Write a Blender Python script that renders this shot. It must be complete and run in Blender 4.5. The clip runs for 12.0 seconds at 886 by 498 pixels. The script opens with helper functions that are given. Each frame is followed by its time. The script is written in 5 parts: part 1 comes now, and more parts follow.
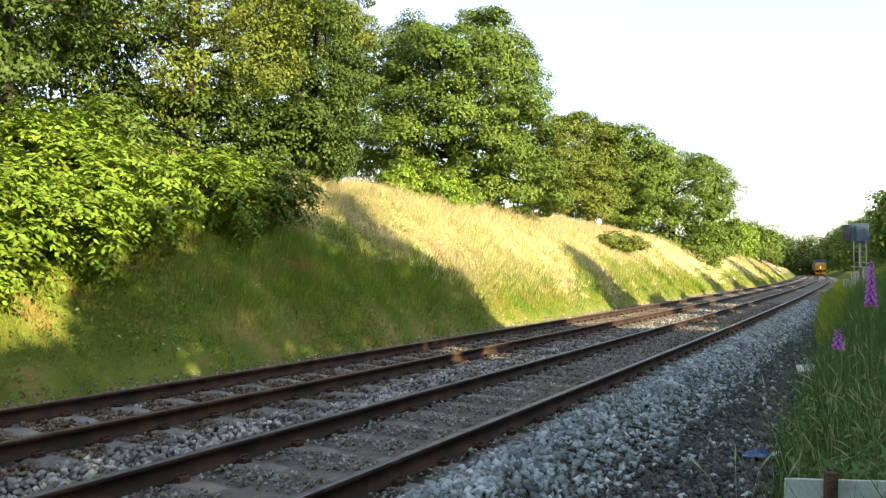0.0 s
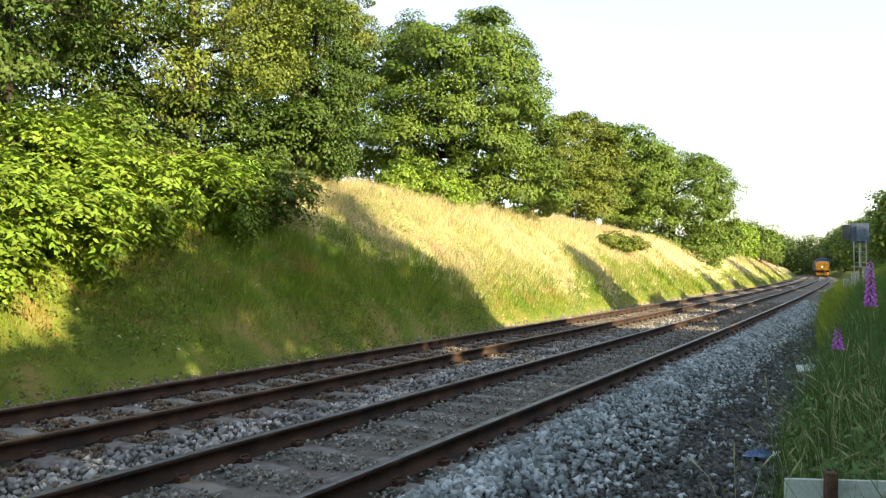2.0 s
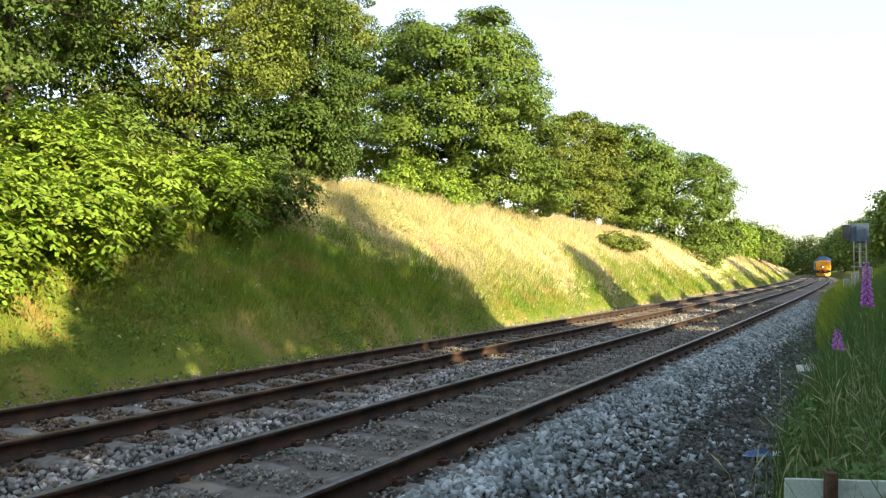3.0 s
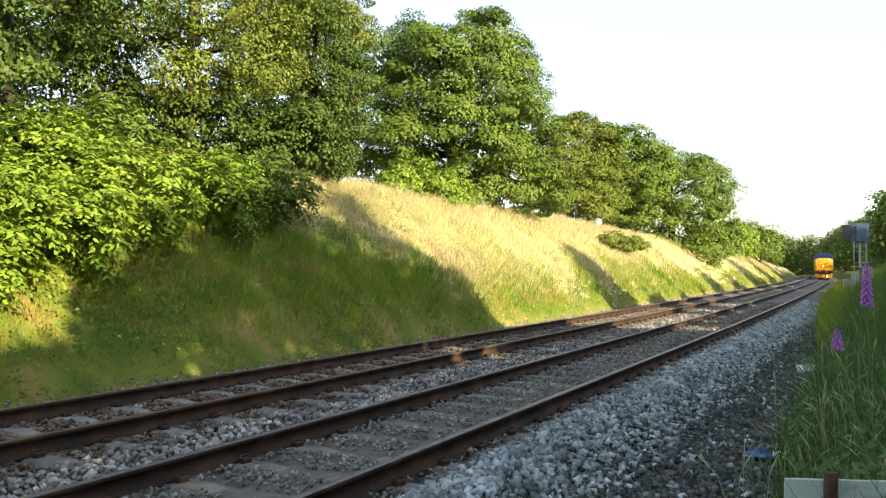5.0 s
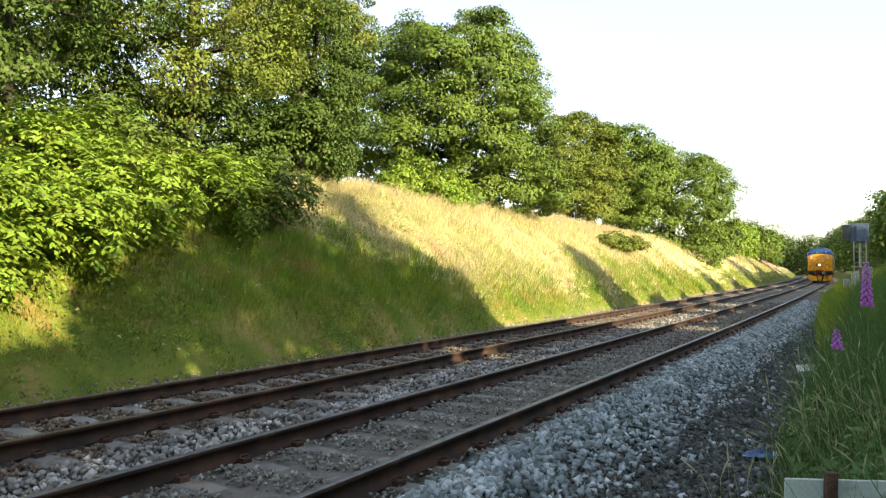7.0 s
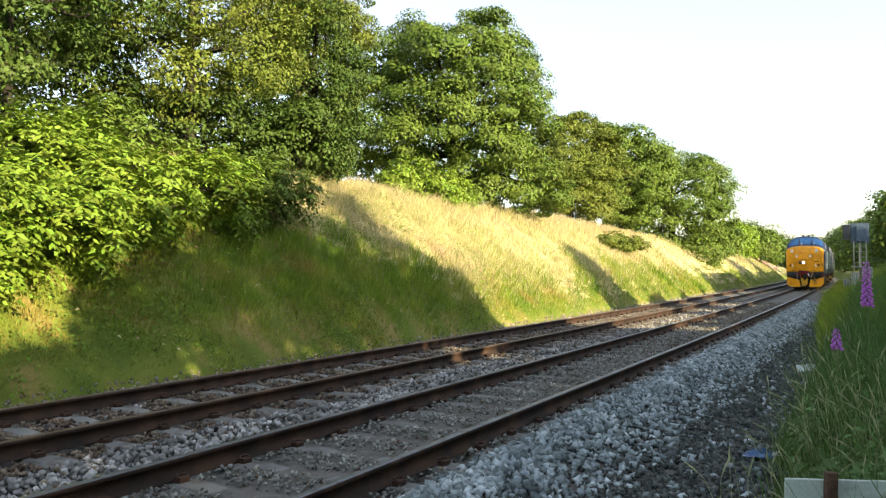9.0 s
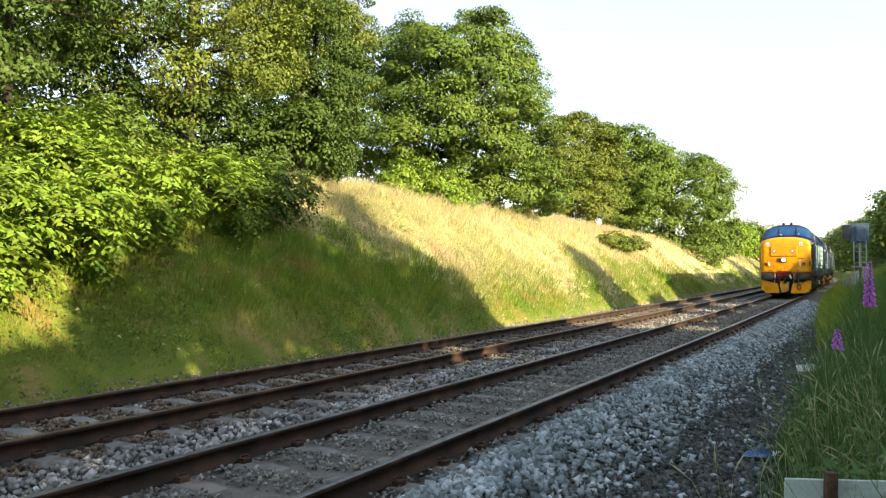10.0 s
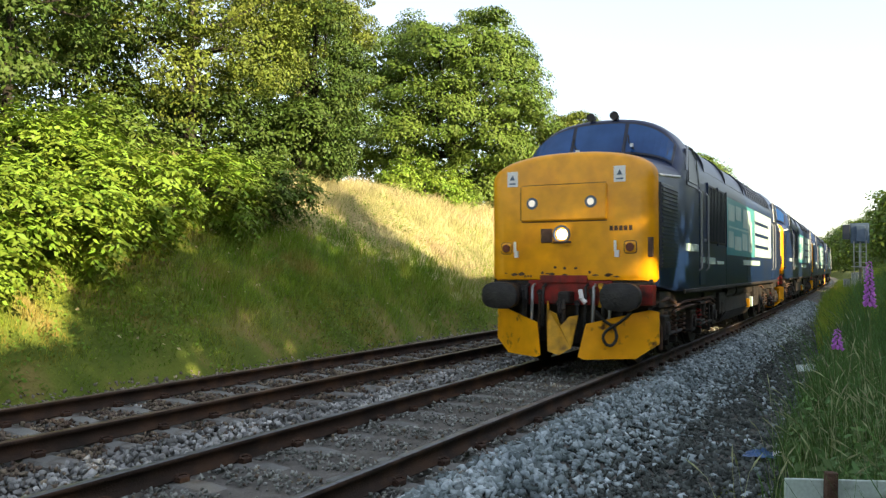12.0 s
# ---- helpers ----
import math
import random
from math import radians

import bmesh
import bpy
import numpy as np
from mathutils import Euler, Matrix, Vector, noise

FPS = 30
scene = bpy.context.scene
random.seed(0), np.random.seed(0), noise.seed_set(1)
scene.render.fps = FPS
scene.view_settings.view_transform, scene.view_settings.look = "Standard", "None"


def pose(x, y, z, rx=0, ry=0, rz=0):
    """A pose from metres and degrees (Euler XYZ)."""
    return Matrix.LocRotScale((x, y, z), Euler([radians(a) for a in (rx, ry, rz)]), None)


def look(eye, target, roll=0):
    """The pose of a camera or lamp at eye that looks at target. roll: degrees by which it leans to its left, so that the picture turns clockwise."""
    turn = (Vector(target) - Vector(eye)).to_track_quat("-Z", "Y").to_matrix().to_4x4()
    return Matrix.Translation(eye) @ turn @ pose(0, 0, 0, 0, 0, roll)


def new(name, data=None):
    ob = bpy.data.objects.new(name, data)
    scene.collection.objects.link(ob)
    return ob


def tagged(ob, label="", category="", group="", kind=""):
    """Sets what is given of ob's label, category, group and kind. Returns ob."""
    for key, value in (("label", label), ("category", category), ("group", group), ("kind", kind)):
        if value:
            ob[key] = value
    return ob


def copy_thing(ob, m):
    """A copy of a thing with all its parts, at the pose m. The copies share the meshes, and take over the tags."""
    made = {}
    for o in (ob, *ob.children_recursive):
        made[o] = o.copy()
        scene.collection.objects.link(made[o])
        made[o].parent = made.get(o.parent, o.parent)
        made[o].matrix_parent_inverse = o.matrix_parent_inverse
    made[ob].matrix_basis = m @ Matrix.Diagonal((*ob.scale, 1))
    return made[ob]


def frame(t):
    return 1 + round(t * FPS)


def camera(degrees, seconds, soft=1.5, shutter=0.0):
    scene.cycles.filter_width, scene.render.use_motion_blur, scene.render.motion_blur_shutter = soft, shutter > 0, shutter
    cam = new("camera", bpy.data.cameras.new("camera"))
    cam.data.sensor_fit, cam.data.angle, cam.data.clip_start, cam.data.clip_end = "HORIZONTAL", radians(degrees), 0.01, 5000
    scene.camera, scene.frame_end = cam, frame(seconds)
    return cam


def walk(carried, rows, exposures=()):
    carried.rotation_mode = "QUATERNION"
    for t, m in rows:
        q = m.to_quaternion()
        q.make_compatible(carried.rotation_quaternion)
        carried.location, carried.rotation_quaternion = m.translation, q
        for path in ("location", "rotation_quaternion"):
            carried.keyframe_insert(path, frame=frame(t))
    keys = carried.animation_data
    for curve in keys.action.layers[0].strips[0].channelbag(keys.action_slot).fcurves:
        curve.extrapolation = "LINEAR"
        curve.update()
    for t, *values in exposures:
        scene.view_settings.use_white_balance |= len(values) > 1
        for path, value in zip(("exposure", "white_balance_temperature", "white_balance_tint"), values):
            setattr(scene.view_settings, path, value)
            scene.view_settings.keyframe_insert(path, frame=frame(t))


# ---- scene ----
# ---------------------------------------------------------------- camera
cam = camera(57.4, 12.0, soft=1.3, shutter=0.08)
EYE = Vector((0.0, 0.0, 1.44))
YAW, PITCH = radians(28.21), radians(1.45)
AIM = EYE + Vector((-math.sin(YAW) * math.cos(PITCH), math.cos(YAW) * math.cos(PITCH), math.sin(PITCH)))
walk(cam, [(0.0, look(EYE, AIM)), (12.0, look(EYE, AIM))], [(0.0, 1.50, 6800, 10), (12.0, 1.47, 6800, 10)])

# ---------------------------------------------------------------- light
SUN_AZ, SUN_EL = radians(74), radians(21)      # the sun stands behind and to one side of the line
SUN_FROM = Vector((math.sin(SUN_AZ) * math.cos(SUN_EL), -math.cos(SUN_AZ) * math.cos(SUN_EL), math.sin(SUN_EL)))
sun = new("sun", bpy.data.lights.new("sun", "SUN"))
sun.data.energy, sun.data.angle, sun.data.color = 5.0, radians(0.6), (1.0, 0.84, 0.56)
sun.matrix_world = look(SUN_FROM * 60, (0, 0, 0))
world = bpy.data.worlds.new("sky")
scene.world = world
world.use_nodes = True
wn = world.node_tree.nodes
sky = wn.new("ShaderNodeTexSky")
sky.sky_type, sky.sun_disc = "NISHITA", False
sky.sun_elevation, sky.sun_rotation = SUN_EL, math.atan2(SUN_FROM.x, SUN_FROM.y)
sky.air_density, sky.dust_density, sky.ozone_density = 1.0, 1.0, 1.0
wn["Background"].inputs["Strength"].default_value = 0.148
haze = wn.new("ShaderNodeMix")          # thin white summer haze over the whole sky
haze.data_type = "RGBA"
haze.inputs[0].default_value = 0.38
haze.inputs[7].default_value = (3.1, 3.0, 2.95, 1)
world.node_tree.links.new(sky.outputs[0], haze.inputs[6])
world.node_tree.links.new(haze.outputs[2], wn["Background"].inputs[0])


# ---------------------------------------------------------------- materials
def mat(name, colors, scale=4.0, rough=0.8, metal=0.0, bump=0.0, fine=60.0, island=0.0, translucent=0.0, spec=0.3, objrand=0.0,
        stretch=(1, 1, 1), coat=0.0, dirt=None, dirt_scale=1.5, dirt_lo=0.5, dirt_hi=0.7, detail=6.0):
    """A surface whose colours mix by noise at two scales, with an optional stain colour, relief and per-piece variation."""
    m = bpy.data.materials.new(name)
    m.use_nodes = True
    t = m.node_tree
    n, l = t.nodes, t.links
    p = n["Principled BSDF"]
    co = n.new("ShaderNodeTexCoord")
    mp = n.new("ShaderNodeMapping")
    mp.inputs["Scale"].default_value = stretch
    l.new(co.outputs["Object"], mp.inputs[0])
    n1 = n.new("ShaderNodeTexNoise")
    n1.inputs["Scale"].default_value, n1.inputs["Detail"].default_value = scale, detail
    l.new(mp.outputs[0], n1.inputs["Vector"])
    ramp = n.new("ShaderNodeValToRGB")
    els = ramp.color_ramp.elements
    for i, c in enumerate(colors):
        pos = 0.3 + 0.4 * i / max(1, len(colors) - 1)
        e = els[i] if i < 2 else els.new(pos)
        e.position, e.color = pos, (*c, 1)
    l.new(n1.outputs[0], ramp.inputs[0])
    col = ramp.outputs[0]
    n2 = n.new("ShaderNodeTexNoise")
    n2.inputs["Scale"].default_value, n2.inputs["Detail"].default_value = fine, 3
    l.new(mp.outputs[0], n2.inputs["Vector"])
    hsv = n.new("ShaderNodeHueSaturation")
    l.new(col, hsv.inputs["Color"])
    mr = n.new("ShaderNodeMapRange")
    mr.inputs["To Min"].default_value, mr.inputs["To Max"].default_value = 0.72, 1.28
    l.new(n2.outputs[0], mr.inputs[0])
    val = mr.outputs[0]
    rnd = None
    if island:
        rnd = n.new("ShaderNodeNewGeometry").outputs["Random Per Island"]
    elif objrand:
        rnd = n.new("ShaderNodeObjectInfo").outputs["Random"]
    if rnd is not None:
        amt = island or objrand
        m2 = n.new("ShaderNodeMapRange")
        m2.inputs["To Min"].default_value, m2.inputs["To Max"].default_value = 1 - amt, 1 + amt
        l.new(rnd, m2.inputs[0])
        mu = n.new("ShaderNodeMath")
        mu.operation = "MULTIPLY"
        l.new(val, mu.inputs[0]), l.new(m2.outputs[0], mu.inputs[1])
        val = mu.outputs[0]
        m3 = n.new("ShaderNodeMapRange")
        m3.inputs["To Min"].default_value, m3.inputs["To Max"].default_value = 0.5 - 0.05 * amt, 0.5 + 0.04 * amt
        l.new(rnd, m3.inputs[0])
        l.new(m3.outputs[0], hsv.inputs["Hue"])
    l.new(val, hsv.inputs["Value"])
    col = hsv.outputs[0]
    if dirt:
        n3 = n.new("ShaderNodeTexNoise")
        n3.inputs["Scale"].default_value, n3.inputs["Detail"].default_value = dirt_scale, 8
        l.new(co.outputs["Object"], n3.inputs["Vector"])
        m4 = n.new("ShaderNodeMapRange")
        m4.inputs["From Min"].default_value, m4.inputs["From Max"].default_value = dirt_lo, dirt_hi
        l.new(n3.outputs[0], m4.inputs[0])
        mx = n.new("ShaderNodeMix")
        mx.data_type = "RGBA"
        mx.inputs[7].default_value = (*dirt, 1)
        l.new(m4.outputs[0], mx.inputs[0]), l.new(col, mx.inputs[6])
        col = mx.outputs[2]
    l.new(col, p.inputs["Base Color"])
    p.inputs["Roughness"].default_value, p.inputs["Metallic"].default_value = rough, metal
    p.inputs["Specular IOR Level"].default_value = spec
    if coat:
        p.inputs["Coat Weight"].default_value, p.inputs["Coat Roughness"].default_value = coat, 0.12
    if bump:
        b = n.new("ShaderNodeBump")
        b.inputs["Strength"].default_value, b.inputs["Distance"].default_value = bump, 0.02
        l.new(n2.outputs[0], b.inputs["Height"]), l.new(b.outputs[0], p.inputs["Normal"])
    if translucent:
        tr = n.new("ShaderNodeBsdfTranslucent")
        l.new(col, tr.inputs[0])
        ms = n.new("ShaderNodeMixShader")
        ms.inputs[0].default_value = translucent
        l.new(p.outputs[0], ms.inputs[1]), l.new(tr.outputs[0], ms.inputs[2])
        l.new(ms.outputs[0], n["Material Output"].inputs[0])
    return m


def glow(name, color, strength):
    m = bpy.data.materials.new(name)
    m.use_nodes = True
    p = m.node_tree.nodes["Principled BSDF"]
    p.inputs["Base Color"].default_value = (*color, 1)
    p.inputs["Emission Color"].default_value = (*color, 1)
    p.inputs["Emission Strength"].default_value = strength
    p.inputs["Roughness"].default_value = 0.2
    return m


M_SOIL = mat("grassy_soil", [(0.075, 0.115, 0.014), (0.13, 0.165, 0.024), (0.24, 0.19, 0.065)], 1.2, 0.95, bump=0.6, fine=25)
M_THATCH = mat("dry_thatch", [(0.36, 0.35, 0.15), (0.46, 0.42, 0.22), (0.48, 0.37, 0.24)], 0.8, 0.95, bump=0.5, fine=22)
M_BALLAST_BED = mat("ballast_bed", [(0.095, 0.09, 0.08), (0.165, 0.158, 0.142)], 6, 0.95, bump=0.9, fine=45)
M_STONE = mat("ballast_stone", [(0.142, 0.182, 0.190), (0.258, 0.316, 0.325), (0.41, 0.478, 0.485)], 3, 0.9, fine=40, island=0.55)
M_STONE_BROWN = mat("stained_stone", [(0.085, 0.062, 0.046), (0.145, 0.115, 0.086), (0.23, 0.19, 0.145)], 3, 0.9, fine=40, island=0.5)
M_STONE_MID = mat("grey_stone", [(0.115, 0.12, 0.115), (0.235, 0.242, 0.236), (0.39, 0.397, 0.386)], 3, 0.9, fine=40, island=0.6)
M_STONE_DUST_PALE = mat("pale_dusty_stone", [(0.13, 0.115, 0.095), (0.22, 0.195, 0.165), (0.34, 0.30, 0.26)], 3, 0.9, fine=40, island=0.45)
M_STONE_DUSTY = mat("dusty_stone", [(0.145, 0.155, 0.14), (0.22, 0.232, 0.212), (0.35, 0.362, 0.335)], 3, 0.9, fine=40, island=0.4)
M_CESS = mat("cess_cinder", [(0.036, 0.044, 0.041), (0.072, 0.084, 0.077), (0.13, 0.145, 0.134)], 5, 0.95, fine=40, island=0.5)
M_RAIL = mat("rusty_rail_steel", [(0.022, 0.016, 0.012), (0.042, 0.026, 0.018), (0.085, 0.046, 0.026)], 3, 0.75, bump=0.3, fine=80, metal=0.2)
M_RAILTOP = mat("worn_rail_head", [(0.11, 0.118, 0.13), (0.18, 0.187, 0.20)], 2, 0.42, metal=0.4, fine=90, dirt=(0.04, 0.03, 0.024), dirt_scale=9, dirt_lo=0.5, dirt_hi=0.75)
M_RAILTOP_DULL = mat("brown_rail_head", [(0.11, 0.075, 0.055), (0.18, 0.125, 0.095)], 2, 0.45, metal=0.6, fine=90)
M_SLEEPER = mat("weathered_concrete", [(0.135, 0.142, 0.134), (0.18, 0.186, 0.175), (0.235, 0.235, 0.22)], 4, 0.9, bump=0.4, objrand=0.15, dirt=(0.085, 0.072, 0.06), dirt_scale=5)
M_CLIP = mat("rusty_clip", [(0.04, 0.025, 0.018), (0.08, 0.045, 0.03)], 20, 0.8, metal=0.3)
M_TROUGH = mat("trough_concrete", [(0.17, 0.168, 0.155), (0.25, 0.245, 0.23)], 5, 0.9, bump=0.5, objrand=0.15, dirt=(0.11, 0.11, 0.09), dirt_scale=3)
M_BARK = mat("bark", [(0.022, 0.019, 0.015), (0.05, 0.043, 0.033)], 8, 0.95, bump=0.9, fine=30, stretch=(1, 1, 0.3))
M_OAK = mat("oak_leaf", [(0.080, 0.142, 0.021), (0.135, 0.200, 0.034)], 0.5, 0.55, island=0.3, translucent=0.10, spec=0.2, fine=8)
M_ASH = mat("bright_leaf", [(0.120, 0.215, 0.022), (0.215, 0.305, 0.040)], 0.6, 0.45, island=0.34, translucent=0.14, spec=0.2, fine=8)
M_OLIVE = mat("olive_leaf", [(0.098, 0.142, 0.021), (0.156, 0.192, 0.033)], 0.5, 0.55, island=0.24, translucent=0.10, spec=0.2, fine=8)
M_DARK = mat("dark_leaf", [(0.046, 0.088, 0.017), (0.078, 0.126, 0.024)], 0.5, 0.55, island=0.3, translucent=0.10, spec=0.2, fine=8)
M_STRAW = mat("dry_grass", [(0.39, 0.39, 0.165), (0.50, 0.462, 0.245), (0.53, 0.405, 0.27)], 0.35, 0.85, island=0.2, translucent=0.3, fine=3)
M_GRASS = mat("green_grass", [(0.125, 0.24, 0.020), (0.21, 0.31, 0.032), (0.36, 0.36, 0.07)], 0.6, 0.8, island=0.22, translucent=0.38, fine=3, dirt=(0.33, 0.23, 0.07), dirt_scale=0.8, dirt_lo=0.57, dirt_hi=0.75)
M_LUSH = mat("lush_grass", [(0.062, 0.135, 0.034), (0.102, 0.195, 0.050)], 1.0, 0.7, island=0.4, translucent=0.35, fine=6)
M_WEED = mat("weed_leaf", [(0.085, 0.165, 0.055), (0.15, 0.25, 0.085)], 1.5, 0.6, island=0.35, translucent=0.25, fine=6)
M_BANK_WEED = mat("bank_weed_leaf", [(0.11, 0.19, 0.022), (0.19, 0.27, 0.036)], 1.0, 0.7, island=0.35, translucent=0.35, fine=6)
M_SEED = mat("grass_seed_head", [(0.26, 0.31, 0.14), (0.39, 0.40, 0.24)], 6, 0.8, island=0.3, translucent=0.3)
M_YELLOW = mat("warning_yellow_paint", [(0.82, 0.35, 0.004), (0.86, 0.385, 0.006)], 1.5, 0.36, spec=0.5, dirt=(0.46, 0.17, 0.012), dirt_scale=2.2, dirt_lo=0.46, dirt_hi=0.95, fine=4)
M_PLOUGH = mat("chipped_yellow_paint", [(0.80, 0.34, 0.004), (0.86, 0.385, 0.006)], 1.5, 0.42, spec=0.4, dirt=(0.10, 0.042, 0.016), dirt_scale=5.5, dirt_lo=0.60, dirt_hi=0.69, fine=4)
M_SCUFFED = mat("scuffed_yellow_paint", [(0.44, 0.24, 0.015), (0.62, 0.32, 0.02)], 6, 0.6, dirt=(0.05, 0.035, 0.02), dirt_scale=5, dirt_lo=0.5, dirt_hi=0.75, fine=20)
M_NAVY = mat("navy_paint", [(0.006, 0.018, 0.062), (0.009, 0.025, 0.080)], 1.5, 0.34, spec=0.4, dirt=(0.026, 0.028, 0.036), dirt_scale=1.2, dirt_lo=0.5, dirt_hi=0.9)
M_NAVYDARK = mat("dark_cab_paint", [(0.012, 0.017, 0.032), (0.02, 0.025, 0.042)], 2, 0.35, spec=0.5)
M_BLACK = mat("grimy_underframe", [(0.010, 0.009, 0.009), (0.03, 0.024, 0.02)], 5, 0.6, bump=0.5, dirt=(0.06, 0.038, 0.024), dirt_scale=4, dirt_lo=0.52, dirt_hi=0.8)
M_RUBBER = mat("greasy_buffer", [(0.010, 0.010, 0.011), (0.032, 0.031, 0.03)], 6, 0.5, bump=0.5, fine=25)
M_RED = mat("red_buffer_beam", [(0.20, 0.012, 0.009), (0.28, 0.018, 0.013)], 4, 0.5, dirt=(0.025, 0.013, 0.010), dirt_scale=5, dirt_lo=0.42, dirt_hi=0.7)
M_CREAM = mat("pale_lettering", [(0.34, 0.47, 0.44), (0.44, 0.56, 0.52)], 3, 0.4)
M_TEAL = mat("teal_paint", [(0.055, 0.25, 0.28), (0.085, 0.31, 0.34)], 1.2, 0.32)
M_WHITE = mat("white_paint", [(0.7, 0.7, 0.68), (0.8, 0.8, 0.78)], 3, 0.5)
M_GREY = mat("blue_grey_metal", [(0.075, 0.115, 0.17), (0.11, 0.15, 0.21)], 3, 0.5, metal=0.2)
M_GALV = mat("galvanised_steel", [(0.30, 0.32, 0.33), (0.40, 0.41, 0.42)], 5, 0.45, metal=0.6)
M_POST = mat("rusty_post", [(0.06, 0.035, 0.025), (0.12, 0.07, 0.05)], 12, 0.85, bump=0.5)
M_BOARD = mat("pale_green_board", [(0.42, 0.52, 0.48), (0.52, 0.60, 0.56)], 4, 0.6, dirt=(0.18, 0.22, 0.16), dirt_scale=6)
M_FOX = mat("foxglove_petal", [(0.40, 0.13, 0.52), (0.56, 0.25, 0.66)], 20, 0.6, island=0.3, translucent=0.35)
M_STEM = mat("green_stem", [(0.08, 0.14, 0.04), (0.13, 0.18, 0.06)], 10, 0.7)
M_BAG = mat("blue_plastic", [(0.03, 0.08, 0.20), (0.08, 0.16, 0.32)], 6, 0.4)
M_PINK = mat("bare_red_earth", [(0.36, 0.20, 0.15), (0.46, 0.28, 0.22)], 2, 0.95, bump=0.5, fine=15)
M_ROPE = mat("black_hose", [(0.02, 0.02, 0.02), (0.035, 0.035, 0.035)], 20, 0.6)
M_LAMP = glow("headlamp_lens", (1.0, 0.93, 0.80), 4.5)
M_MARKER = glow("marker_lens", (0.62, 0.58, 0.50), 0.35)
M_TAIL = mat("tail_lamp_lens", [(0.10, 0.022, 0.015), (0.15, 0.03, 0.02)], 8, 0.25)
M_SIDEGLASS = mat("side_glass", [(0.012, 0.014, 0.018), (0.02, 0.022, 0.028)], 1, 0.3, spec=0.15)
M_GLASS = mat("cab_glass", [(0.010, 0.05, 0.16), (0.03, 0.10, 0.27)], 1.6, 0.06, spec=0.4, fine=3)


# ---------------------------------------------------------------- building helpers
def mesh_of(name, verts, faces, material=None, smooth=False):
    me = bpy.data.meshes.new(name)
    me.from_pydata([tuple(v) for v in verts], [], [tuple(f) for f in faces])
    me.update()
    if material is not None:
        me.materials.append(material)
    if smooth:
        me.polygons.foreach_set("use_smooth", [True] * len(me.polygons))
    return me


def fast_mesh(name, verts, per_face, material):
    """A mesh of separate faces of per_face corners each, from a flat array of corners."""
    verts = np.asarray(verts, dtype=np.float32).reshape(-1, 3)
    count = len(verts)
    me = bpy.data.meshes.new(name)
    me.vertices.add(count)
    me.vertices.foreach_set("co", verts.ravel())
    me.loops.add(count)
    me.loops.foreach_set("vertex_index", np.arange(count, dtype=np.int32))
    me.polygons.add(count // per_face)
    me.polygons.foreach_set("loop_start", np.arange(0, count, per_face, dtype=np.int32))
    me.update(calc_edges=True)
    me.materials.append(material)
    return me


def indexed_mesh(name, verts, faces, material):
    """A mesh from an array of corners and an array of equal-sided faces."""
    verts, faces = np.asarray(verts, dtype=np.float32).reshape(-1, 3), np.asarray(faces, dtype=np.int32)
    k = faces.shape[1]
    me = bpy.data.meshes.new(name)
    me.vertices.add(len(verts))
    me.vertices.foreach_set("co", verts.ravel())
    me.loops.add(faces.size)
    me.loops.foreach_set("vertex_index", faces.ravel())
    me.polygons.add(len(faces))
    me.polygons.foreach_set("loop_start", np.arange(0, faces.size, k, dtype=np.int32))
    me.update(calc_edges=True)
    me.materials.append(material)
    return me


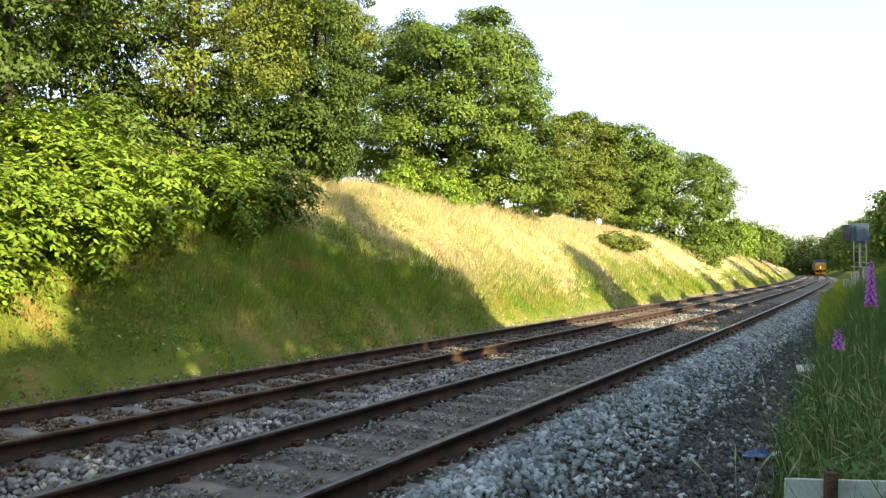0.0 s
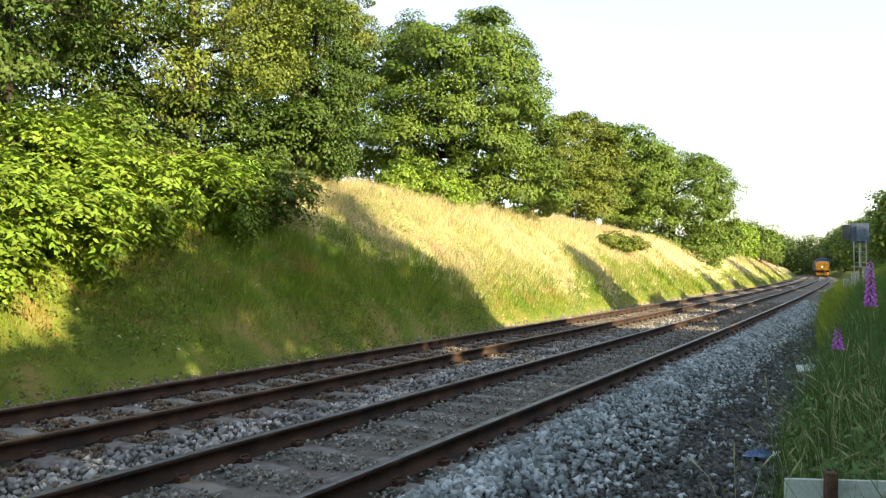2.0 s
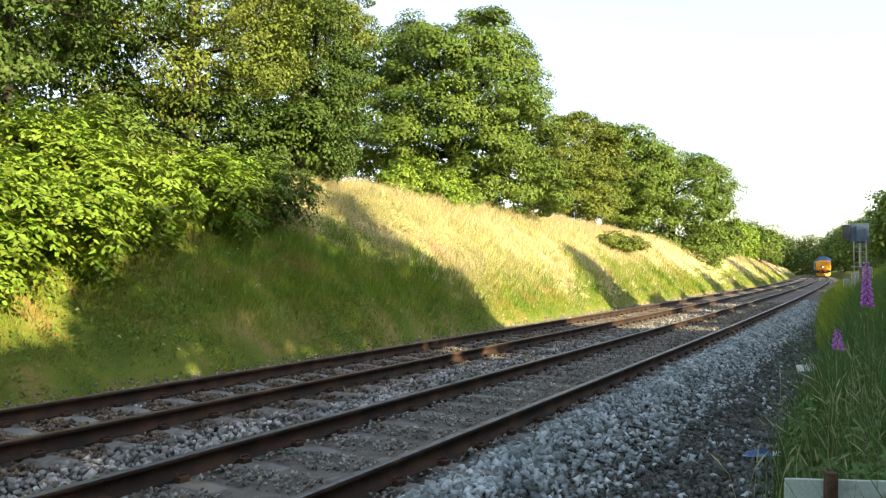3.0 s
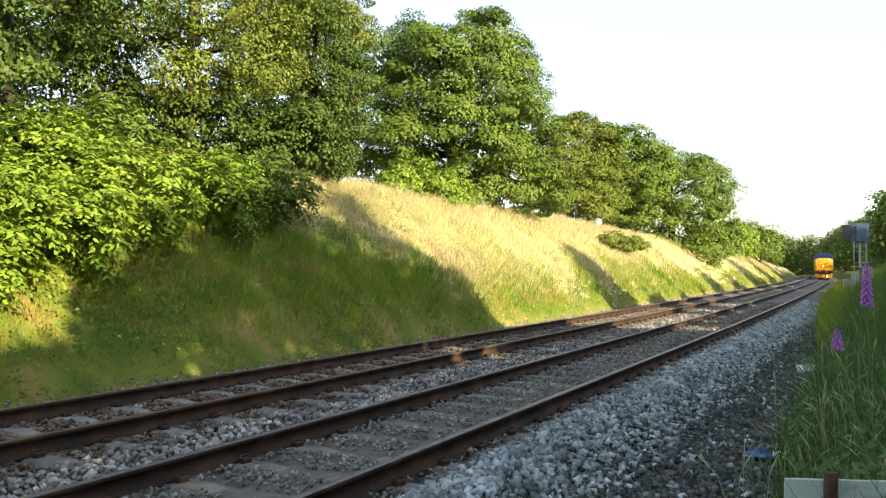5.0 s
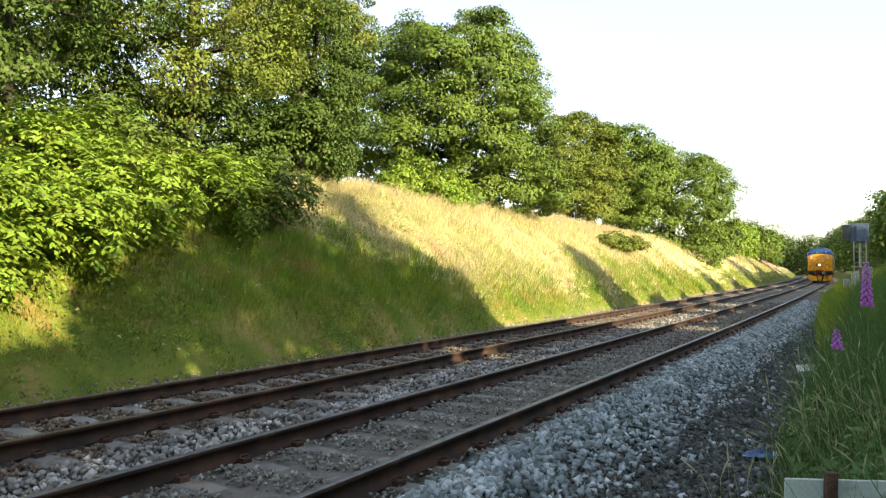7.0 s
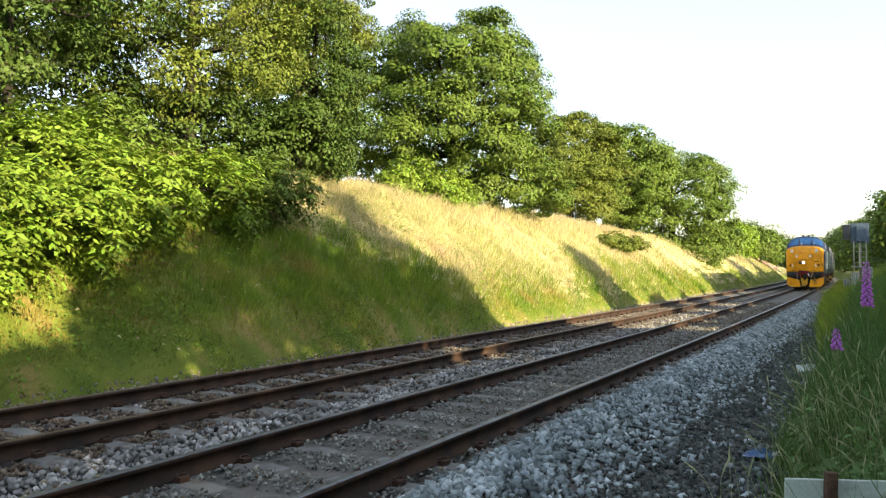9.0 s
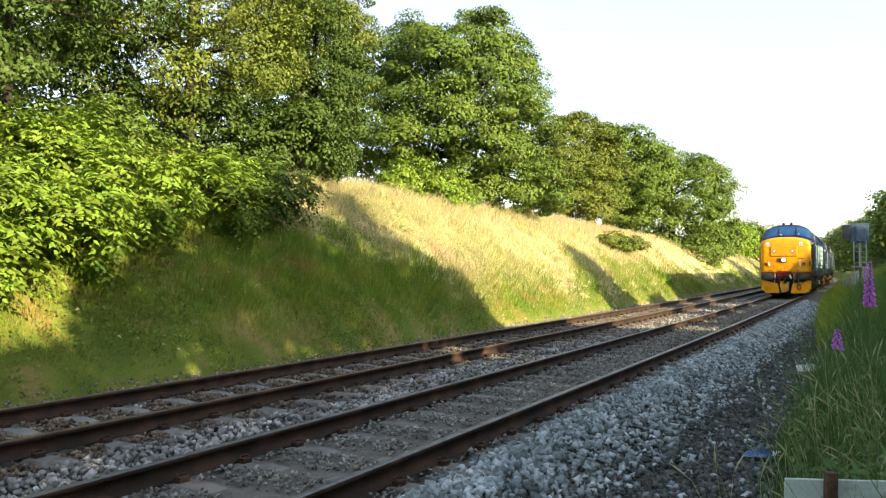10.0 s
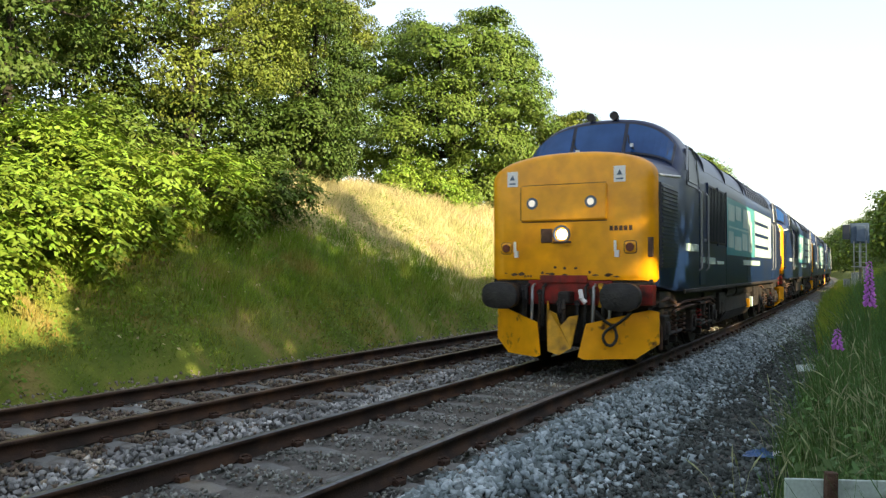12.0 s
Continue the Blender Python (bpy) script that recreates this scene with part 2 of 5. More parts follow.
class Shape:
    """Collects boxes, tubes and lofts into one mesh."""

    def __init__(self):
        self.v, self.f = [], []

    def add(self, verts, faces):
        b = len(self.v)
        self.v += [tuple(v) for v in verts]
        self.f += [tuple(b + i for i in f) for f in faces]
        return self

    def box(self, x0, x1, y0, y1, z0, z1, bevel=0.0, turn=None):
        bm = bmesh.new()
        bmesh.ops.create_cube(bm, size=1)
        c = Vector(((x0 + x1) / 2, (y0 + y1) / 2, (z0 + z1) / 2))
        for v in bm.verts:
            v.co = Vector((v.co.x * (x1 - x0), v.co.y * (y1 - y0), v.co.z * (z1 - z0)))
        if bevel:
            bmesh.ops.bevel(bm, geom=bm.edges[:], offset=bevel, segments=2, affect="EDGES", profile=0.5)
        bm.verts.index_update()
        vs = [(turn.to_3x3() @ v.co if turn else v.co) + c for v in bm.verts]
        self.add(vs, [[v.index for v in f.verts] for f in bm.faces])
        bm.free()
        return self

    def tube(self, a, b, r0, r1=None, sides=12, caps=True):
        a, b = Vector(a), Vector(b)
        r1 = r0 if r1 is None else r1
        q = (b - a).to_track_quat("Z", "Y")
        vs = []
        for p, r in ((a, r0), (b, r1)):
            for i in range(sides):
                w = 2 * math.pi * i / sides
                vs.append(p + q @ Vector((r * math.cos(w), r * math.sin(w), 0)))
        fs = [(i, (i + 1) % sides, sides + (i + 1) % sides, sides + i) for i in range(sides)]
        if caps:
            fs += [tuple(range(sides - 1, -1, -1)), tuple(range(sides, 2 * sides))]
        return self.add(vs, fs)

    def path(self, pts, r, sides=6):
        for a, b in zip(pts[:-1], pts[1:]):
            self.tube(a, b, r, r, sides)
        return self

    def prism(self, outline, axis, lo, hi):
        """An outline of (u, w) pairs pushed along an axis: 'x' gives (y, z) outlines, 'y' gives (x, z)."""
        n = len(outline)
        put = {"x": lambda u, w, d: (d, u, w), "y": lambda u, w, d: (u, d, w), "z": lambda u, w, d: (u, w, d)}[axis]
        vs = [put(u, w, lo) for u, w in outline] + [put(u, w, hi) for u, w in outline]
        fs = [tuple(range(n)), tuple(range(2 * n - 1, n - 1, -1))] + [(i, n + i, n + (i + 1) % n, (i + 1) % n) for i in range(n)]
        return self.add(vs, fs)

    def loft(self, rings, caps=True):
        n = len(rings[0])
        vs = [p for r in rings for p in r]
        fs = [(k * n + i, k * n + (i + 1) % n, (k + 1) * n + (i + 1) % n, (k + 1) * n + i)
              for k in range(len(rings) - 1) for i in range(n)]
        if caps:
            fs += [tuple(range(n - 1, -1, -1)), tuple(range((len(rings) - 1) * n, len(rings) * n))]
        return self.add(vs, fs)

    def mesh(self, name, material, smooth=False):
        me = mesh_of(name, self.v, self.f, material, smooth)
        bm = bmesh.new()
        bm.from_mesh(me)
        bmesh.ops.recalc_face_normals(bm, faces=bm.faces[:])
        bm.to_mesh(me)
        bm.free()
        return me


def part(name, shape, material, parent, label="", smooth=False, at=None):
    data = shape if isinstance(shape, bpy.types.Mesh) else shape.mesh(name, material, smooth)
    ob = new(name, data)
    ob.parent = parent
    if at is not None:
        ob.matrix_basis = at
    if smooth:
        soften(data)
    return tagged(ob, label)


def soften(data, limit=0.7):
    """Smooth faces with sharp edges kept where they meet at a wide angle."""
    bm = bmesh.new()
    bm.from_mesh(data)
    for e in bm.edges:
        e.smooth = len(e.link_faces) == 2 and e.calc_face_angle(0.0) < limit
    bm.to_mesh(data)
    bm.free()


def thing(name, label, category, group="", kind="", at=None):
    ob = new(name)
    if at is not None:
        ob.matrix_basis = at
    return tagged(ob, label, category, group, kind)


# ---------------------------------------------------------------- the line of the track
TRACK_X, SIX = -4.013, 3.191          # centre of the near track beside the camera, distance between track centres
GAUGE = 1.505                          # between rail centres
S = np.arange(0, 420, 0.5)
K = np.interp(S, [0, 25, 50, 90, 140, 220, 420], [0.00014, 0.00051, 0.00021, 0.00045, 0.00033, 0.00014, 0.0030])
TH = np.concatenate([[0], np.cumsum((K[1:] + K[:-1]) / 2 * 0.5)])
TX = TRACK_X - np.concatenate([[0], np.cumsum(np.sin((TH[1:] + TH[:-1]) / 2) * 0.5)])
TY = np.concatenate([[0], np.cumsum(np.cos((TH[1:] + TH[:-1]) / 2) * 0.5)])


def line(s, off=0.0):
    """Place and heading at s metres along the near track, off metres to the right of its centre."""
    s = np.asarray(s, dtype=float)
    th = np.interp(s, S, TH)
    x = np.interp(s, S, TX)
    y = np.where(s < 0, s, np.interp(s, S, TY))
    return x + off * np.cos(th), y + off * np.sin(th), th


def offset(x, y):
    """How far right of the near track's centre a place lies."""
    return (x - np.interp(y, TY, TX)) * np.cos(np.interp(y, TY, TH))


PROFILE_N = [-900, -60, -22, -14.5, -12.6, -11.4, -8.6, -6.3, -5.75, -4.55, 1.30, 1.95, 2.7, 3.3, 4.0, 6.0, 9.0, 40, 900]
PROFILE_Z = [5.5, 5.0, 4.75, 4.62, 4.42, 3.95, 2.10, 0.12, -0.52, -0.56, -0.50, -0.56, -0.58, -0.47, -0.30, 0.2, 0.6, 0.9, 1.2]


def wobble(x, y):
    return (np.sin(x * 0.9 + y * 0.37) * np.cos(y * 0.61 - x * 0.2) + 0.6 * np.sin(y * 1.7 + x * 1.3) * np.sin(x * 2.1 - y * 0.4))


def ground_z(x, y):
    n = offset(x, y)
    z = np.interp(n, PROFILE_N, PROFILE_Z)
    w = np.clip((np.abs(n + 1.2) - 4.3) / 2.5, 0, 1)
    # the bank sinks towards the far end of the cutting
    fall = np.clip((np.asarray(y) - 45) / 150, 0, 1)
    z = np.where(n < -5.0, z - (z + 0.28) * 0.15 * fall, z)
    # the verge rises away from the camera
    z = z + 0.7 * np.clip((n - 3.0) / 2.0, 0, 1) * np.clip((np.asarray(y) - 12) / 25, 0, 1)
    return z + 0.09 * w * wobble(x, y)


def build_ground():
    ys = np.concatenate([np.linspace(-900, -40, 14), np.arange(-36, 0, 2.0), np.arange(0, 70, 0.6), np.arange(70, 300, 3.0), np.linspace(310, 2200, 16)])
    ns = np.concatenate([np.linspace(-1400, -40, 14), np.arange(-34, -15, 1.5), np.arange(-14.5, 6, 0.25), np.arange(6, 30, 2.0), np.linspace(34, 1400, 12)])
    nx, ny = len(ns), len(ys)
    Y = np.repeat(ys, nx)
    X = np.tile(ns, ny) + np.interp(Y, TY, TX)
    Z = ground_z(X, Y)
    i = np.arange(ny - 1)[:, None] * nx + np.arange(nx - 1)[None, :]
    faces = np.stack([i, i + 1, i + 1 + nx, i + nx], -1).reshape(-1, 4)
    g = new("ground", indexed_mesh("ground", np.stack([X, Y, Z], -1), faces, M_SOIL))
    g.data.polygons.foreach_set("use_smooth", [True] * len(faces))
    g.data.materials.append(M_THATCH)
    cx, cy = (X[faces[:, 0]] + X[faces[:, 2]]) / 2, (Y[faces[:, 0]] + Y[faces[:, 2]]) / 2
    cn = offset(cx, cy)
    dry = np.clip((-cn - 5.0) / 7.0, 0, 1.2) * 1.2 + 0.35 * (0.5 * np.sin(cx * 0.8 + cy * 0.35) * np.cos(cy * 0.5 - cx * 0.3)) + np.clip((cy - 17) / 14, -0.55, 0.42) + np.random.normal(0, 0.12, len(cx))
    g.data.polygons.foreach_set("material_index", ((dry > 0.85) & (cn < -6.6) & (cy > 0)).astype(np.int32))
    tagged(g, "grassy railway cutting with soil and dry bank", "ground", kind="structure")


build_ground()


def sweep(name, outline, off, s0, s1, step, material, second=None, second_faces=(), dz=0.0):
    """An outline of (lateral, height) pairs carried along the track."""
    ss = np.arange(s0, s1 + step * 0.5, step)
    x, y, th = line(ss)
    n = len(outline)
    v = np.zeros((len(ss), n, 3))
    for j, (u, w) in enumerate(outline):
        v[:, j, 0], v[:, j, 1], v[:, j, 2] = x + (off + u) * np.cos(th), y + (off + u) * np.sin(th), w + dz
    faces, mats = [], []
    for k in range(len(ss) - 1):
        for j in range(n):
            faces.append((k * n + j, k * n + (j + 1) % n, (k + 1) * n + (j + 1) % n, (k + 1) * n + j))
            mats.append(1 if j in second_faces else 0)
    me = indexed_mesh(name, v.reshape(-1, 3), faces, material)
    if second:
        me.materials.append(second)
        me.polygons.foreach_set("material_index", mats)
    return new(name, me)


# ballast bed under both tracks
bed = sweep("ballast_bed", [(-6.0, -0.38), (-4.45, -0.25), (-0.68, -0.25), (-0.62, -0.186), (0.62, -0.186), (0.68, -0.25), (1.12, -0.20), (1.42, -0.215), (1.85, -0.41), (2.75, -0.47), (2.75, -0.7), (-6.0, -0.7)], 0, -40, 330, 2.0, M_BALLAST_BED)
tagged(bed, "grey stone ballast bed under two railway tracks", "ballast", kind="structure")

RAIL = [(-0.036, -0.004), (-0.030, 0.0), (0.030, 0.0), (0.036, -0.004), (0.036, -0.036), (0.010, -0.050), (0.010, -0.135), (0.070, -0.152), (0.070, -0.160),
        (-0.070, -0.160), (-0.070, -0.152), (-0.010, -0.135), (-0.010, -0.050), (-0.036, -0.036)]


def build_track(center, label, top):
    t = thing("railway_track", label, "railway track", "tracks", kind="structure")
    for side in (-1, 1):
        r = sweep("rail", RAIL, center + side * GAUGE / 2, -30, 330, 1.0, M_RAIL, top, (0, 1, 2))
        r.parent = t
    sl = Shape()
    # concrete sleeper: waisted in the middle, chamfered along its top edges
    rings = []
    for x, w, h in ((-1.26, 0.12, -0.185), (-1.22, 0.135, -0.168), (-0.45, 0.130, -0.170), (-0.2, 0.112, -0.190), (0.2, 0.112, -0.190), (0.45, 0.130, -0.170), (1.22, 0.135, -0.168), (1.26, 0.12, -0.185)):
        rings.append([(x, -w - 0.02, -0.36), (x, -w, h - 0.03), (x, -w + 0.03, h), (x, w - 0.03, h), (x, w, h - 0.03), (x, w + 0.02, -0.36)])
    sl.loft(rings)
    sleeper = sl.mesh("sleeper", M_SLEEPER)
    cl = Shape()
    for side in (-1, 1):
        for k in (-1, 1):
            cx = side * GAUGE / 2 + k * 0.105
            cl.box(cx - 0.035, cx + 0.035, -0.05, 0.05, -0.17, -0.128, 0.008)
            cl.path([(cx + k * 0.02, -0.06, -0.13), (cx - k * 0.02, -0.045, -0.115), (cx - k * 0.04, 0.0, -0.12), (cx - k * 0.02, 0.045, -0.115), (cx + k * 0.02, 0.06, -0.13)], 0.010, 4)
    clips = cl.mesh("rail_clip", M_CLIP)
    for i in range(420):
        s = -7.4 + i * 0.70
        if i * 0.70 > 208:
            break
        x, y, th = line(s, center)
        m = pose(float(x), float(y), random.uniform(-0.006, 0.004), 0, 0, math.degrees(float(th)) + random.uniform(-0.8, 0.8))
        ob = new("sleeper", sleeper)
        ob.parent, ob.matrix_basis = t, m
        if s < 32:
            c = new("rail_clip", clips)
            c.parent, c.matrix_basis = t, m
    return t


build_track(0.0, "railway track with worn shiny rails on concrete sleepers", M_RAILTOP)
build_track(-SIX, "railway track with dull brown rails on concrete sleepers", M_RAILTOP_DULL)


# ---------------------------------------------------------------- plants
def unit(a):
    return a / np.maximum(np.linalg.norm(a, axis=-1, keepdims=True), 1e-6)


def leaf_quads(rng, pos, out, length, width, up=0.55, spread=0.8, droop=0.25):
    """Pointed four-cornered leaves at pos, facing roughly outwards and up."""
    n = len(pos)
    nor = unit(out * 1.3 + np.array([0, 0, up]) + rng.normal(0, spread, (n, 3)))
    tan = unit(np.cross(nor, rng.normal(0, 1, (n, 3))))
    tan = unit(tan + np.array([0, 0, -droop]))
    bit = unit(np.cross(nor, tan))
    ln = (length * rng.uniform(0.7, 1.25, n))[:, None]
    wd = (width * rng.uniform(0.7, 1.25, n))[:, None]
    q = np.empty((n, 4, 3))
    q[:, 0] = pos - tan * ln * 0.5
    q[:, 1] = pos + bit * wd * 0.5 + nor * wd * 0.16
    q[:, 2] = pos + tan * ln * 0.5 - np.array([0, 0, 1]) * ln * 0.08
    q[:, 3] = pos - bit * wd * 0.5 + nor * wd * 0.16
    return q.reshape(-1, 3)


def frond_quads(rng, c, d, per, reach, length, width):
    """Hanging sprays: leaflets in two rows along drooping twigs that start at c and grow along d."""
    n = len(c)
    h = unit(d * np.array([1, 1, 0.25]) + rng.normal(0, 0.35, (n, 3)))
    perp = unit(np.cross(h, np.array([0, 0, 1.0])))
    t = np.linspace(0, 1, per)[None, :, None]
    L = (reach * rng.uniform(0.7, 1.3, n))[:, None, None]
    fall = (rng.uniform(0.25, 0.75, n))[:, None, None]
    pos = c[:, None] + h[:, None] * L * t - np.array([0, 0, 1.0]) * fall * L * t ** 2
    side = np.where(np.arange(per) % 2 == 0, 1.0, -1.0)[None, :, None]
    tan = unit(side * perp[:, None] + 0.45 * h[:, None] + np.array([0, 0, -0.35]) + rng.normal(0, 0.16, (n, per, 3)))
    nor = unit(np.array([0, 0, 0.9]) + 0.6 * d[:, None] + rng.normal(0, 0.4, (n, per, 3)))
    bit = unit(np.cross(nor, tan))
    ln = length * rng.uniform(0.75, 1.2, (n, per, 1)) * (0.6 + 0.8 * np.sin(np.pi * np.clip(t + 0.12, 0, 1)) ** 0.7)
    wd = width * rng.uniform(0.8, 1.2, (n, per, 1))
    q = np.stack([pos, pos + tan * ln * 0.45 + bit * wd * 0.5, pos + tan * ln - np.array([0, 0, 1.0]) * ln * 0.18, pos + tan * ln * 0.45 - bit * wd * 0.5], 2)
    return q.reshape(-1, 3)


def lumps(p, f, seed):
    return (np.sin(p[:, 0] * f + seed) * np.cos(p[:, 1] * f * 1.13 + seed * 1.7) + np.sin(p[:, 2] * f * 0.9 + seed * 2.3) * np.cos(p[:, 0] * f * 0.71 - seed)
            + 0.7 * np.sin(p[:, 1] * f * 1.9 + p[:, 2] * f * 1.5 + seed * 0.6))


def crown_points(rng, lobes, clusters, per, puff, seed, hollow=0.55, gap=-0.9):
    """Leaf places in tight tufts over the outside of the lobes, with hollows left where one lobe meets the next."""
    vol = np.array([(l[3] * l[4] * l[5]) ** 0.67 for l in lobes])
    table = np.array(lobes, dtype=float)
    tries = clusters * 4
    pick = rng.choice(len(lobes), tries, p=vol / vol.sum())
    L = table[pick]
    d = unit(rng.normal(0, 1, (tries, 3)))
    r = 0.74 + 0.30 * rng.random(tries) - (0.8 - 0.6 * hollow) * 0.45 * (rng.random(tries) < 0.12)
    c = L[:, :3] + d * L[:, 3:6] * (r * (1 + 0.10 * lumps(d * 3, 1.6, seed)))[:, None]
    depth = np.linalg.norm((c[:, None, :] - table[None, :, :3]) / table[None, :, 3:6], axis=-1)
    depth[np.arange(tries), pick] = 9.0
    keep = (depth.min(1) > 0.9) & (lumps(c, 1.15, seed) > gap)
    c, d = c[keep][:clusters], d[keep][:clusters]
    n = len(c)
    size = puff * rng.uniform(0.75, 1.6, n)
    k = unit(rng.normal(0, 1, (n, per, 3)))
    lean = unit(d + np.array([0, 0, 0.45]))[:, None]
    side = (k * lean).sum(-1, keepdims=True)
    k = np.where(side < -0.25, k - 2 * side * lean, k)
    pos = c[:, None] + k * (size[:, None, None] * (0.62 + 0.5 * rng.random((n, per, 1)))) * np.array([1.2, 1.2, 0.66])
    return pos.reshape(-1, 3), unit(0.45 * np.repeat(d, per, 0) + 0.9 * k.reshape(-1, 3) + np.array([0, 0, 0.25]))


def limbs(rng, height, radius, lobes, bend=0.35):
    s = Shape()
    fork = height * 0.42
    pts = [Vector((0, 0, -0.4)), Vector((bend * 0.3, -bend * 0.2, fork * 0.5)), Vector((-bend * 0.2, bend * 0.3, fork)), Vector((bend * 0.2, 0, height * 0.72))]
    rs = [radius * 1.3, radius * 0.95, radius * 0.75, radius * 0.3]
    for a, b, ra, rb in zip(pts[:-1], pts[1:], rs[:-1], rs[1:]):
        s.tube(a, b, ra, rb, 9)
    for l in lobes:
        c = Vector(l[:3])
        t = 0.35 + 0.5 * rng.random()
        start = pts[1].lerp(pts[2], t) if c.z < height * 0.65 else pts[2].lerp(pts[3], t * 0.7)
        mid = start.lerp(c, 0.5) + Vector(rng.normal(0, 0.25, 3))
        s.tube(start, mid, radius * 0.42, radius * 0.26, 7), s.tube(mid, c, radius * 0.26, radius * 0.10, 6)
        for _ in range(4):
            e = c + Vector(rng.normal(0, 0.55, 3) * np.array(l[3:6]))
            s.tube(mid.lerp(c, 0.6), e, radius * 0.11, radius * 0.03, 5)
    return s


def tree(name, label, category, at, height, radius, lobes, leaf_mat, clusters, per, leaf, seed, puff=0.33, group="", hollow=0.55, gap=-0.9, spread=0.5, droop=0.25, wide=0.6, core=1500, fronds=0):
    rng = np.random.default_rng(seed)
    t = thing(name, label, category, group, at=pose(at[0], at[1], float(ground_z(np.array(at[0]), np.array(at[1])))))
    part("trunk", limbs(rng, height, radius, lobes), M_BARK, t, smooth=True)
    pos, out = crown_points(rng, lobes, clusters, per, puff, seed, hollow, gap)
    if fronds:
        quads = frond_quads(rng, pos, out, fronds, leaf * 3.2, leaf, leaf * wide)
    else:
        quads = leaf_quads(rng, pos, out, leaf, leaf * wide, spread=spread, droop=droop)
    # larger inner foliage that closes the crown
    inner = np.array(lobes)[rng.integers(0, len(lobes), core)]
    ipos = inner[:, :3] + unit(rng.normal(0, 1, (core, 3))) * inner[:, 3:6] * (0.62 * rng.random((core, 1)) ** 0.4)
    quads = np.concatenate([quads, leaf_quads(rng, ipos, unit(ipos - inner[:, :3]), leaf * (1.0 if fronds else 1.5), leaf * (0.6 if fronds else 1.1), spread=0.9)])
    part("crown", fast_mesh("crown", quads, 4, leaf_mat), leaf_mat, t)
    return t


def round_crown(rng, radius, low, high, count, lump=0.42):
    """Lobes spread over a broad crown between two heights."""
    mid, half = (low + high) / 2, (high - low) / 2
    out = [(0, 0, mid, radius * 0.72, radius * 0.72, half * 0.8)]
    for i in range(count):
        a = i * 2.399 + rng.uniform(-0.3, 0.3)
        h = -0.8 + 1.65 * (i + 0.5) / count
        w = math.sqrt(max(0.05, 1 - h * h * 1.12)) * radius * 0.70
        r = radius * lump * rng.uniform(0.75, 1.2) * (1.0 - 0.25 * max(0.0, h))
        out.append((w * math.cos(a), w * math.sin(a), mid + h * half * 0.80, r, r, r * 0.85))
    return out


R = np.random.default_rng(5)
# broad oak on the crest of the bank
OAK = tree("oak_tree", "broad oak with dense sunlit green crown on the bank", "tree", (-18.4, 35.2), 8.0, 0.26,
           round_crown(R, 4.75, -0.1, 9.9, 30, 0.34) + [(2.6, 2.2, 0.9, 1.6, 1.6, 1.3), (3.3, 3.0, 0.9, 1.5, 1.6, 1.3), (1.2, 3.8, 1.2, 1.6, 1.6, 1.5), (1.2, -0.6, 0.9, 1.5, 1.6, 1.2), (-3.7, -2.0, 2.3, 1.5, 1.5, 1.1), (-4.6, -2.5, 2.0, 1.2, 1.2, 0.8), (-2.2, -1.2, 1.4, 1.4, 1.4, 1.0), (-2.7, -1.4, 7.5, 1.4, 1.4, 1.2)],
           M_OAK, 520, 205, 0.145, 11, 0.50, gap=-1.6, spread=0.34, core=9000)
# tall mixed trees over the near end of the bank
tree("tree", "tall olive-green tree with thin airy crown", "tree", (-17.2, 16.8), 9.0, 0.15, round_crown(R, 4.4, 0.9, 11.5, 26, 0.33) + [(1.6, -1.6, 2.2, 1.3, 1.3, 1.1), (1.3, -1.6, 4.4, 1.5, 1.5, 1.2), (0.2, -2.3, 3.2, 1.4, 1.4, 1.2), (-0.6, -2.0, 1.8, 1.2, 1.2, 1.0)], M_OLIVE, 600, 108, 0.102, 12, 0.38, core=4200, group="bank trees", gap=-0.9)
# the next three carry their shade in the leaf colour, by M_DARK
tree("tree", "tall tree with dense crown and pale gaps, leaves coloured dark for shade", "tree", (-17.0, 11.2), 9.5, 0.10, round_crown(R, 4.3, 0.6, 12.0, 24, 0.34) + [(1.3, -0.9, 3.2, 1.4, 1.4, 1.2), (1.5, -1.2, 5.6, 1.5, 1.5, 1.2), (1.2, -0.6, 1.6, 1.3, 1.3, 1.1), (1.7, -1.3, 1.3, 1.2, 1.2, 1.0)], M_DARK, 480, 112, 0.106, 13, 0.40, core=4600, group="bank trees", gap=-1.1)
tree("tree", "upright tree leaning over the bank top, leaves coloured dark for shade", "tree", (-16.7, 21.9), 8.0, 0.14, round_crown(R, 1.75, -0.7, 7.2, 16, 0.46), M_DARK, 230, 130, 0.10, 14, 0.36, core=4300, group="bank trees", gap=-1.2)
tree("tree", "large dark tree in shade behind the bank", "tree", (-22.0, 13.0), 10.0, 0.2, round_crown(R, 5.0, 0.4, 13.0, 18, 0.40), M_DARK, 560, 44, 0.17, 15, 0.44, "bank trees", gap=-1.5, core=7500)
tree("tree", "large olive-green tree behind the bank top", "tree", (-20.1, 25.4), 10.0, 0.16, round_crown(R, 3.0, 0.9, 11.8, 20, 0.38), M_OLIVE, 330, 130, 0.11, 16, 0.34, "bank trees", gap=-0.8, core=3200)
tree("tree", "rounded pale-green tree on the bank top", "tree", (-18.6, 53.0), 6.0, 0.22, round_crown(R, 3.9, -0.6, 8.3, 20, 0.38), M_OLIVE, 380, 130, 0.16, 17, 0.46, core=5000, group="bank trees", gap=-1.6)
